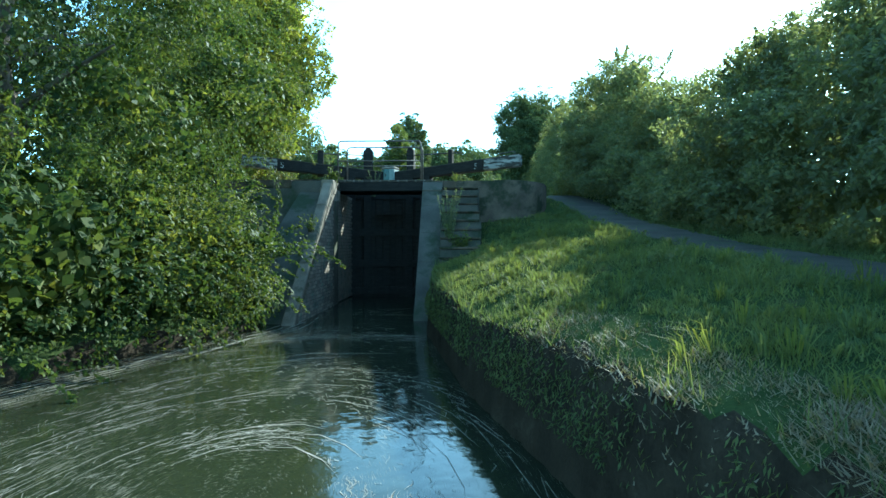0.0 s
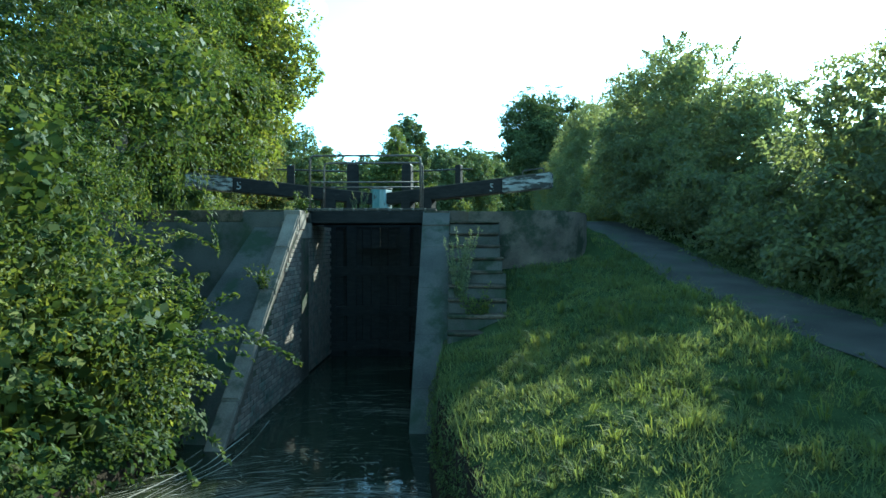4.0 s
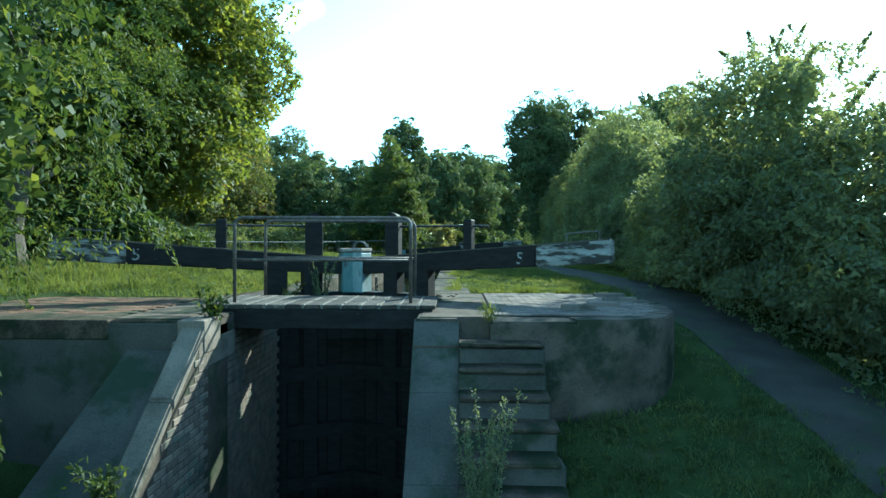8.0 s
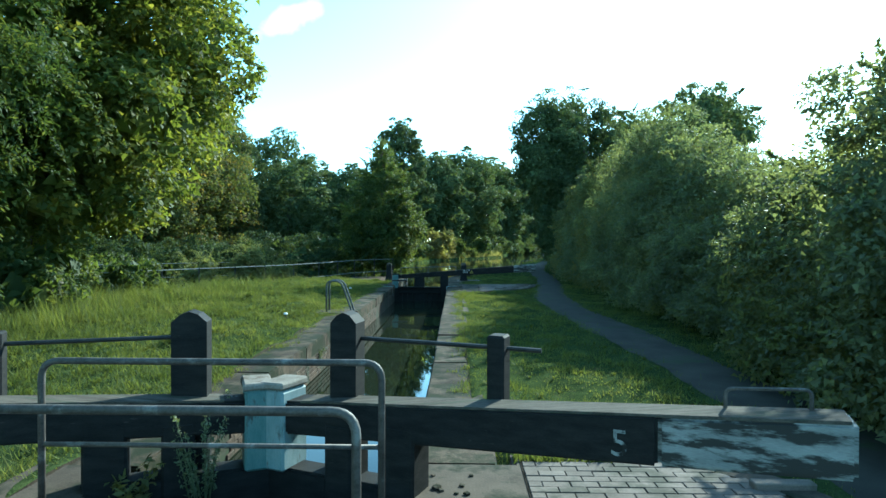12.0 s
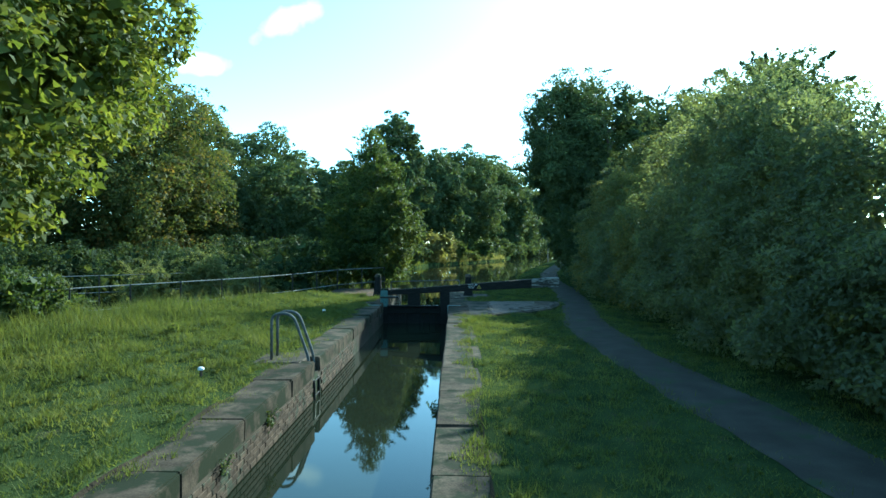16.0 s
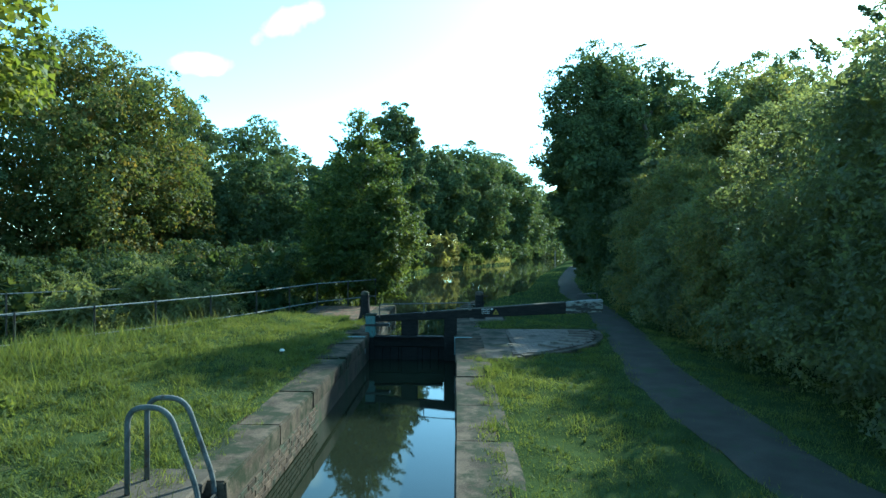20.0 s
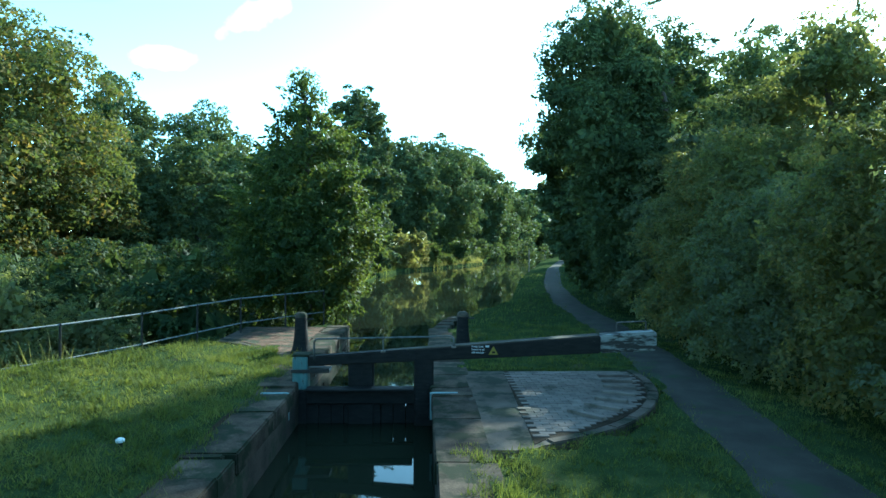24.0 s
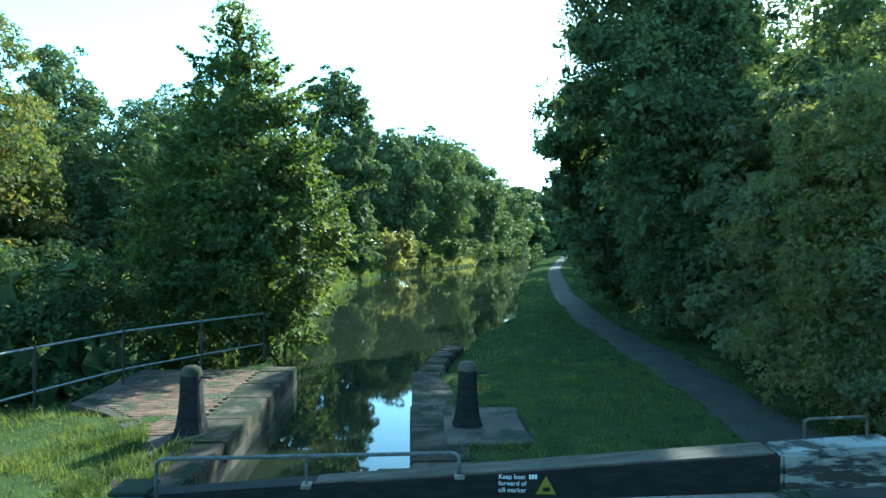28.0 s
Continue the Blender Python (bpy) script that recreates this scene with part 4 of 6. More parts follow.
for i, words in enumerate(("Keep boat", "forward of", "cill marker")):
    letters(words, 1.84, 0.667 - 0.052 * i, 0.05)
bm = bmesh.new()
tri = [bm.verts.new(p) for p in ((2.13, 39.098, 0.545), (2.29, 39.086, 0.545), (2.21, 39.092, 0.69))]
bm.faces.new(tri)
bmesh.ops.solidify(bm, geom=bm.faces[:], thickness=0.004)
part("warning_triangle", bm, M_YELLOW, tbeam, "yellow warning triangle")
part("warning_mark", block((2.185, 39.083, 0.57), (2.24, 39.088, 0.6), 0), M_BLACK, tbeam)
for i in range(3):
    part("plate_bar", block((2.078 + i * 0.022, 39.088, 0.668), (2.094 + i * 0.022, 39.096, 0.7), 0), M_SIGN, tbeam)

# ---- bollards (paddle gear housings) at the head ----
for x, y in ((-1.72, 42.5), (1.92, 42.7)):
    b = thing("paddle_post", "black tapered ground paddle post with a weathered domed cap", "paddle gear", (x, y, 0), group="ground paddle posts")
    bm = bmesh.new()
    prev = None
    prof = [(0.215, 0.0), (0.195, 0.05), (0.172, 0.14), (0.15, 0.3), (0.134, 0.5), (0.126, 0.76)]
    for r_, z_ in prof:
        ringv = [bm.verts.new((x + r_ * math.copysign(abs(math.cos(a)) ** 0.6, math.cos(a)), y + r_ * math.copysign(abs(math.sin(a)) ** 0.6, math.sin(a)), z_)) for a in (2 * math.pi * k / 16 for k in range(16))]
        if prev:
            for k in range(16):
                bm.faces.new([prev[k], prev[(k + 1) % 16], ringv[(k + 1) % 16], ringv[k]])
        prev = ringv
    bm.faces.new(prev)
    part("body", bm, M_BLACK, b, smooth=False)
    bm = bmesh.new()
    prev = None
    for r_, z_ in ((0.132, 0.755), (0.132, 0.8), (0.115, 0.845), (0.07, 0.872), (0.01, 0.88)):
        ringv = [bm.verts.new((x + r_ * math.cos(a), y + r_ * math.sin(a), z_)) for a in (2 * math.pi * k / 16 for k in range(16))]
        if prev:
            for k in range(16):
                bm.faces.new([prev[k], prev[(k + 1) % 16], ringv[(k + 1) % 16], ringv[k]])
        prev = ringv
    part("cap", bm, M_CONC, b, "weathered domed cap", smooth=True)
    part("spindle", tube([(x + 0.1, y, 0.72), (x + 0.27, y - 0.02, 0.72)], 0.018, 6), M_DARKIRON, b)

# ---- ladder hoop ----
lad = thing("ladder_hoop", "pair of bent steel ladder hoops at the chamber edge", "ladder", (-1.6, 29.05, 0))
for y in (28.84, 29.2):
    part("hoop", tube(bend([(-1.2, y, -0.25), (-1.22, y, 0.06), (-1.5, y, 0.84), (-1.88, y, 0.84), (-1.88, y, 0.0)], 0.17, 7), 0.026, 10), M_RAIL, lad, smooth=True)
    part("stile", tube([(-1.2, y, -0.24), (-1.115, y, -0.4), (-1.1, y, -1.2)], 0.022, 8), M_DARKIRON, lad, smooth=True)
for z in (-0.1, -0.36, -0.62):
    part("rung", tube([(-1.19 if z > -0.2 else -1.11, 28.84, z), (-1.19 if z > -0.2 else -1.11, 29.2, z)], 0.014, 6), M_DARKIRON, lad)
part("base_slab", block((-2.15, 28.55, -0.1), (-1.3, 29.5, 0.022), 0.02, jitter=0.012, rng=rng), M_CONC, lad, "grey concrete footing")
part("recess_back", block((-1.5, 28.79, -1.2), (-1.32, 29.23, -0.1), 0.0), M_WALL, lad, "dark brick back of the ladder recess")

# ---- fence ----


def fence(name, label, pts, h, base):
    f = thing(name, label, "fence", (*pts[0], base[0]))
    top, low = [], []
    for (x, y), z in zip(pts, base):
        part("post", tube([(x, y, z - 0.3), (x, y, z + h + 0.03)], 0.025, 7), M_DARKIRON, f)
        top.append((x, y, z + h)), low.append((x, y, z + h * 0.32))
    part("top_rail", tube(top, 0.018, 7), M_FENCE, f)
    part("lower_rail", tube(low, 0.016, 7), M_FENCE, f)


fy = [47.9, 46.6, 45.3, 43.8, 42.2, 40.6, 39.1, 37.7, 36.2, 34.6, 33.0, 31.4]
fpts = [(float(interp(y, FENCE_Y, FENCE_X)), y) for y in fy]
fence("fence", "two-rail iron tube fence along the bywash", fpts, 0.98, [-0.05 - 0.1 * float(smooth(47.0 - y, 0, 8)) for y in fy])
fence("fence", "far two-rail iron tube fence beyond the bywash", [(-9.7, 43.5), (-11.0, 42.2), (-12.2, 41.0), (-13.4, 39.8), (-14.6, 38.6)], 0.95, [-0.1] * 5)

# ---- trees ----


def unit(v):
    return v / (np.linalg.norm(v, axis=-1, keepdims=True) + 1e-6)


def leaf_quads(r, p, axis, nrm, L, aspect, faces=4):
    """Leaf blades at places p: pointed ovals of four corners, or three where they stay far off."""
    axis = unit(axis)
    sidev = unit(np.cross(axis, nrm))
    up = np.cross(sidev, axis)
    L = L[:, None]
    W = L * aspect
    if faces == 3:
        return np.stack([p - axis * L * 0.45 + sidev * W * 0.6, p - axis * L * 0.45 - sidev * W * 0.6, p + axis * L * 0.6], 1)
    return np.stack([p - axis * L * 0.5, p + sidev * W * 0.5 + up * L * 0.08, p + axis * L * 0.5, p - sidev * W * 0.5 + up * L * 0.08], 1)


def leaf_cloud(r, blobs, n, size, lump, aspect=0.6, faces=4, per=70, spray=0.0, reach=1.6, droop=0.3, fill=0.06, fill_size=4.0, depth=0.74, face=(0, 0, 0)):
    """Leaves in lumps that stand out of the crown's boughs (x, y, z, rx, ry, rz), a share of the lumps drawn out into
    sprays, and a filling of oversized blades, added mostly unseen within to block light through the crown."""
    bl = np.array(blobs, float)
    wt = bl[:, 3] * bl[:, 4] + bl[:, 3] * bl[:, 5] + bl[:, 4] * bl[:, 5]
    wt /= wt.sum()
    nc = max(30, int(n / per))
    pick = r.choice(len(bl), nc * 4, p=wt)
    d = unit(r.normal(size=(nc * 4, 3)) + np.array(face))
    c = bl[pick, :3] + d * bl[pick, 3:] * r.uniform(0.86, 1.08, nc * 4)[:, None]
    # leave out the lumps that would lie inside another bough
    deep = np.linalg.norm((c[:, None, :] - bl[None, :, :3]) / bl[None, :, 3:], axis=2).min(1)
    ok = np.flatnonzero(deep > 0.8)[:nc]
    c, grow, nc = c[ok], unit(d[ok] / bl[pick[ok], 3:]), len(ok)
    cs = lump * r.uniform(0.45, 1.45, nc)
    share = cs ** 2 * r.uniform(0.6, 1.3, nc)
    w = r.choice(nc, n, p=share / share.sum())
    long_ = (r.random(nc) < spray)[w][:, None]
    tw = unit(grow + r.normal(size=(nc, 3)) * 0.5 + np.array((0, 0, 0.3)))
    u = r.random(n)
    ln = cs[w] * reach * u
    p1 = c[w] + tw[w] * ln[:, None] + r.normal(size=(n, 3)) * (cs[w] * 0.13 * (1.15 - u))[:, None]
    p1[:, 2] -= droop * ln * u
    v = unit(r.normal(size=(n, 3)) + grow[w] * 0.8 + np.array((0, 0, 0.5)))
    p2 = c[w] + v * (cs[w] * r.uniform(0.6, 1.05, n))[:, None] * np.array((1, 1, 0.7))
    p = np.where(long_, p1, p2)
    axis = np.where(long_, tw[w], v * 0.5) + r.normal(size=(n, 3)) * 0.5 + np.array((0, 0, -0.4))
    nrm = np.where(long_, grow[w] * 0.4, v) + np.array((0, 0, 0.45)) + r.normal(size=(n, 3)) * 0.4
    q = leaf_quads(r, p, axis, nrm, size * r.uniform(0.6, 1.3, n), aspect, faces)
    # oversized inner blades, added to keep light from passing through
    nf = int(n * fill)
    pk = r.choice(len(bl), nf, p=wt)
    dd = unit(r.normal(size=(nf, 3)))
    pf = bl[pk, :3] + dd * bl[pk, 3:] * r.uniform(0.35, depth, nf)[:, None]
    q2 = leaf_quads(r, pf, r.normal(size=(nf, 3)), dd + r.normal(size=(nf, 3)) * 0.5, size * fill_size * r.uniform(0.6, 1.2, nf), 0.8, faces)
    return np.concatenate([q, q2])


def stem_mesh(r, base, top, rad, limbs, reach):
    """A tapered trunk with limbs."""
    bm = bmesh.new()
    b, t = Vector(base), Vector(top)
    pts = [b.lerp(t, i / 6) + Vector((r.normal() * 0.05, r.normal() * 0.05, 0)) * (i > 0) * (t - b).length / 4 for i in range(7)]
    pts[0] = b - Vector((0, 0, 0.3))
    tube(pts, [rad * (1.35 if i == 0 else 1 - 0.12 * i) for i in range(7)], 9, bm)
    for k in range(limbs):
        u = r.uniform(0.3, 0.98)
        i = min(5, int(u * 6))
        s = pts[i].lerp(pts[i + 1], u * 6 - i)
        a = r.uniform(0, 2 * math.pi)
        l = reach * r.uniform(0.6, 1.05) * (1.15 - u)
        e = s + Vector((math.cos(a) * l, math.sin(a) * l, l * r.uniform(0.35, 0.9)))
        mid = s.lerp(e, 0.5) + Vector((r.normal() * 0.1, r.normal() * 0.1, l * 0.08))
        rr = rad * 0.42 * (1 - 0.5 * u)
        tube([s, mid, e], [rr, rr * 0.7, rr * 0.25], 6, bm)
    return bm


def tree(name, label, seed, base, blobs, n, size, lump, leaf, trunk_top=None, rad=0.2, limbs=12, reach=2.0, category="tree", group="", twig=1.6, **kw):
    r = np.random.default_rng(seed)
    ob = thing(name, label, category, base, group=group)
    top = trunk_top or (blobs[0][0], blobs[0][1], blobs[0][2] + blobs[0][5] * 0.3)
    part("trunk", stem_mesh(r, base, top, rad, limbs, reach), M_BARK, ob)
    co = leaf_cloud(r, blobs, n, size, lump, reach=twig, **kw) - np.array(base)
    cr = new("crown", quads("crown", co, leaf, kw.get("faces", 4)))
    cr.parent = ob
    ROOT[cr] = ROOT[ob]
    return ob


def ground_at(x, y):
    return float(height(np.array(float(x)), np.array(float(y))))


def boughs(seed, x, y, z, top, rad, n=16, low=0.14, belly=0.42):
    """The boughs of a broad crown: a core, a head and rounded masses set round them."""
    r = random.Random(seed)
    hh = top - z
    res = [(x, y, z + hh * 0.5, rad * 0.6, rad * 0.6, hh * 0.34), (x + r.uniform(-0.1, 0.1) * rad, y, z + hh * 0.87, rad * 0.4, rad * 0.4, hh * 0.12)]
    for i in range(n):
        u = low + (0.86 - low) * (i + 0.5) / n
        e = rad * math.sqrt(max(0.05, 1 - ((u - belly) / 0.6) ** 2))
        a, q, s_ = i * 2.4 + r.uniform(-0.5, 0.5), e * r.uniform(0.5, 0.8), rad * r.uniform(0.27, 0.42) * (1.15 - 0.4 * u)
        res.append((x + math.cos(a) * q, y + math.sin(a) * q, z + hh * u, s_, s_, s_ * r.uniform(0.65, 0.9)))
    return res


# near trees and bushes on the west bank below the lock
r = random.Random(5)
masses = []
for k in range(20):
    y = r.uniform(4.5, 14.2)
    x = -2.6 - r.uniform(0.1, 3.0) - 0.05 * abs(y - 9)
    z = r.uniform(-1.2, 5.6)
    s_ = r.uniform(0.8, 1.5)
    if y > 12.5 and z < 1.8:
        z += 2.2
    masses.append((x - max(0.0, 1.2 - z) * 0.1, y, z, s_, s_ * 1.1, s_ * r.uniform(0.7, 1.1)))
masses += [(-3.2, 7.8, 5.0, 1.6, 1.8, 1.5), (-2.7, 9.6, 6.2, 1.5, 1.6, 1.4), (-2.3, 11.2, 6.6, 1.4, 1.6, 1.3), (-3.5, 6.2, 3.6, 1.3, 1.4, 1.4)]
masses += [(-4.0, 11.6, 7.2, 2.0, 2.2, 1.8), (-5.2, 9.2, 8.4, 2.4, 2.6, 2.0), (-3.7, 13.4, 5.6, 1.5, 1.5, 1.6), (-6.4, 12.4, 7.4, 2.2, 2.4, 2.0)]
masses += [(-6.6, 7.0, 5.6, 2.2, 3.2, 2.4), (-5.6, 6.0, 3.0, 1.6, 1.9, 1.8), (-6.6, 10.0, 6.4, 2.0, 2.4, 2.0), (-5.6, 9.5, 2.4, 2.4, 3.6, 3.6), (-5.6, 5.0, 1.0, 2.0, 2.4, 3.0)]
# front masses get the leaves with painted shade, the rest plain willow leaves
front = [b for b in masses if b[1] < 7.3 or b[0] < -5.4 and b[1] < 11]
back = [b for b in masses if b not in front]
tree("sallow_tree", "sallow by the lower canal with shade painted into its leaf colour", 15, (-5.8, 5.6, -2.0), front + [(-5.0, 4.6, 4.6, 1.6, 1.8, 1.8), (-5.4, 3.4, 2.4, 1.5, 1.6, 2.0)], 46000, 0.08, 0.45, L_SALLOW_SHADED, trunk_top=(-5.8, 5.8, 3.5), rad=0.16, limbs=18, reach=2.2, aspect=0.42, spray=0.4, per=70, droop=0.3, fill=0.5, fill_size=1.6, depth=0.8)
tree("willow_tree", "leafy willow leaning over the lower canal, sunlit on its edge", 11, (-5.2, 9.5, -2.2), back, 84000, 0.085, 0.5, L_NEAR, trunk_top=(-5.2, 9.5, 3.5), rad=0.2, limbs=22, reach=2.8, aspect=0.3, spray=0.5, twig=2.0, per=80, droop=0.45, fill=0.3, fill_size=1.7, depth=0.78)
tree("bank_bush", "dense bush overhanging the water with pale sunlit sprays", 12, (-3.4, 9.0, -2.8),
     [(-2.7, 9.6, -1.9, 1.5, 1.9, 1.3), (-3.2, 7.2, -1.7, 1.5, 1.8, 1.5), (-1.8, 10.3, -1.45, 1.0, 0.7, 0.4), (-3.4, 11.5, -1.2, 1.3, 1.2, 1.6)], 34000, 0.075, 0.32, L_NEAR, rad=0.07, limbs=14, reach=1.2, category="bush", aspect=0.5, spray=0.6, twig=2.2, per=50, droop=0.4, fill=0.14, fill_size=2.4)
# this bush also has shade painted into its leaf colour
tree("bank_bush", "leafy bush at the water's edge, shade painted into its leaves", 13, (-4.6, 4.6, -2.7),
     [(-4.2, 4.6, -1.6, 1.6, 2.0, 1.6), (-4.6, 2.6, -0.9, 1.5, 1.7, 2.2), (-4.6, 5.6, 0.2, 1.4, 2.0, 1.6)], 28000, 0.08, 0.32, L_SALLOW_SHADED, rad=0.07, limbs=12, reach=1.2, category="bush", aspect=0.45, spray=0.35, per=50, fill=0.2, fill_size=1.8)
# the great maple beyond the tail
tree("maple_tree", "tall broad maple with clumped sunlit foliage", 21, (-10.5, 30.5, -0.1),
     [(x - 0.35, y, z, a, b, c) for x, y, z, a, b, c in [(-10.5, 30.5, 7.6, 4.6, 4.6, 4.6), (-7.4, 29.6, 5.0, 2.4, 2.6, 1.6), (-6.4, 30.8, 7.4, 2.0, 2.2, 1.5), (-7.2, 31.4, 10.0, 2.2, 2.4, 1.5), (-8.4, 31.6, 12.6, 2.6, 2.6, 1.6), (-10.6, 30.8, 14.2, 3.0, 3.0, 1.6),
      (-8.0, 28.0, 8.6, 2.2, 2.2, 1.5), (-9.2, 27.2, 6.0, 2.3, 2.2, 1.6), (-8.8, 27.8, 11.2, 2.2, 2.2, 1.4), (-8.4, 33.4, 6.4, 2.2, 2.2, 1.6), (-12.8, 28.0, 4.5, 3.4, 3.4, 2.8), (-9.0, 29.2, 3.0, 2.2, 2.2, 1.1)]],
     90000, 0.15, 0.72, L_MAPLE, trunk_top=(-10.3, 30.5, 11), rad=0.42, limbs=26, reach=4.0, aspect=0.85, faces=3, per=110, fill=0.1, fill_size=3.0)
tree("willow_tree", "light green drooping willow at the meadow's edge", 22, (-9.0, 22.6, 0.0),
     [(-8.6, 22.6, 5.6, 2.9, 2.9, 2.9), (-7.6, 22.3, 4.2, 2.0, 2.2, 1.6), (-9.0, 22.8, 8.2, 2.6, 2.6, 1.9), (-11.0, 21.5, 3.6, 2.8, 3.0, 3.0), (-12.0, 19.0, 4.0, 3.2, 3.0, 3.6)], 40000, 0.12, 0.5, L_NEAR, rad=0.28, limbs=24, reach=2.6, aspect=0.3, spray=0.7, twig=2.4, per=60, droop=0.9, fill=0.1, fill_size=3.0)
# undergrowth at the meadow's far edge
k = 0
for x, y, rr, hh in ((-9.5, 27.5, 1.6, 1.3), (-11, 25, 1.7, 1.3), (-10.6, 33.0, 1.7, 1.2), (-13, 30, 2.0, 1.6), (-11.6, 36.5, 1.8, 1.3), (-14.5, 34, 2.0, 1.6), (-9.6, 20.0, 1.8, 1.5), (-7.8, 17.4, 1.6, 1.4)):
    k += 1
    tree("undergrowth_bush", "rough green undergrowth bush", 100 + k, (x, y, ground_at(x, y)), [(x, y, ground_at(x, y) + hh * 0.5, rr, rr, hh), (x + 0.5, y - 0.6, ground_at(x, y) + hh * 0.3, rr * 0.8, rr * 0.7, hh * 0.7), (x + 0.9, y + 0.4, ground_at(x, y) + hh * 0.9, rr * 0.5, rr * 0.5, hh * 0.5)],
         6500, 0.11, 0.36, L_ALDER if k % 2 else L_NEAR, rad=0.05, limbs=8, reach=0.9, category="bush", faces=3, spray=0.4, twig=1.8, droop=0.1, group="meadow undergrowth")
# brambles beyond the fence
for x, y, rr, hh in ((-6.7, 48.0, 1.6, 3.7), (-9.8, 49.4, 1.8, 3.6), (-14.6, 50.4, 2.6, 2.5), (-12.2, 48.0, 1.6, 2.3), (-16.8, 46.0, 2.8, 2.4), (-5.6, 53.2, 2.0, 2.3), (-19, 43, 3, 2.6), (-15.5, 52.5, 3.0, 2.6)):
    k += 1
    z = ground_at(x, y)
    tree("bramble_bush", "tangled dark bramble thicket with sunlit tops", 120 + k, (x, y, z), [(x, y, z + hh * 0.42, rr, rr, hh * 0.6), (x + rr * 0.6, y - 0.5, z + hh * 0.3, rr * 0.7, rr * 0.7, hh * 0.5), (x - rr * 0.4, y - 0.4, z + hh * 0.75, rr * 0.5, rr * 0.5, hh * 0.32), (x + rr * 0.3, y - 0.2, z + hh * 0.85, rr * 0.4, rr * 0.4, hh * 0.26)],
         8000, 0.12, 0.42, L_BRAMBLE, rad=0.06, limbs=8, reach=1.2, category="bush", faces=3, spray=0.3, twig=1.7, group="brambles")
# pale feathery growth beyond the fence
for x, y, rr, top in ((-8.7, 42.9, 1.2, 2.1), (-10.6, 42.0, 1.1, 1.5), (-7.6, 44.6, 1.0, 1.0)):
    k += 1
    z = ground_at(x, y)
    hh = top - z
    tree("sallow_bush", "pale feathery bush with drooping twigs beyond the fence", 160 + k, (x, y, z), [(x, y, z + hh * 0.42, rr, rr, hh * 0.42), (x + 0.3, y - 0.3, z + hh * 0.72, rr * 0.6, rr * 0.6, hh * 0.24), (x - 0.5, y - 0.2, z + hh * 0.62, rr * 0.6, rr * 0.6, hh * 0.24)],
         9000, 0.09, 0.36, L_PALE, rad=0.05, limbs=10, reach=1.0, category="bush", aspect=0.3, faces=3, spray=0.85, twig=2.0, droop=0.5, fill=0.2, fill_size=2.0, group="pale bushes")
# alder by the fence's end
tree("alder_tree", "young conical alder on the bank by the fence end", 31, (-2.85, 49.3, -0.2),
     [(-2.85 + (x + 3.1) * 0.86, y, z, a * 0.86, b, c) for x, y, z, a, b, c in [(-3.1, 49.4, 2.4, 2.3, 2.0, 1.7), (-3.1, 49.4, 4.2, 1.7, 1.6, 1.5), (-3.2, 49.2, 5.6, 1.1, 1.1, 1.0), (-3.2, 48.9, 6.6, 0.55, 0.55, 0.7), (-3.2, 48.6, 7.4, 0.16, 0.16, 0.45), (-2.3, 48.9, 0.8, 0.9, 0.9, 0.9), (-4.7, 49.2, 1.5, 1.5, 1.4, 1.1), (-1.7, 49.2, 3.0, 1.0, 1.0, 0.7),
      (-1.9, 49.0, 4.3, 0.8, 0.8, 0.5), (-4.6, 49.0, 3.5, 0.9, 0.9, 0.6), (-4.2, 49.0, 5.0, 0.7, 0.7, 0.5), (-2.3, 48.9, 5.7, 0.55, 0.55, 0.4), (-3.2, 48.3, 3.6, 0.9, 0.8, 0.6), (-2.6, 48.2, 2.2, 1.0, 0.8, 0.6)]],
     62000, 0.095, 0.4, L_ALDER, trunk_top=(-2.95, 48.7, 7.6), rad=0.12, limbs=34, reach=2.0, aspect=0.78, faces=3, spray=0.55, twig=1.9, per=55, droop=0.05, fill=0.03, depth=0.65)
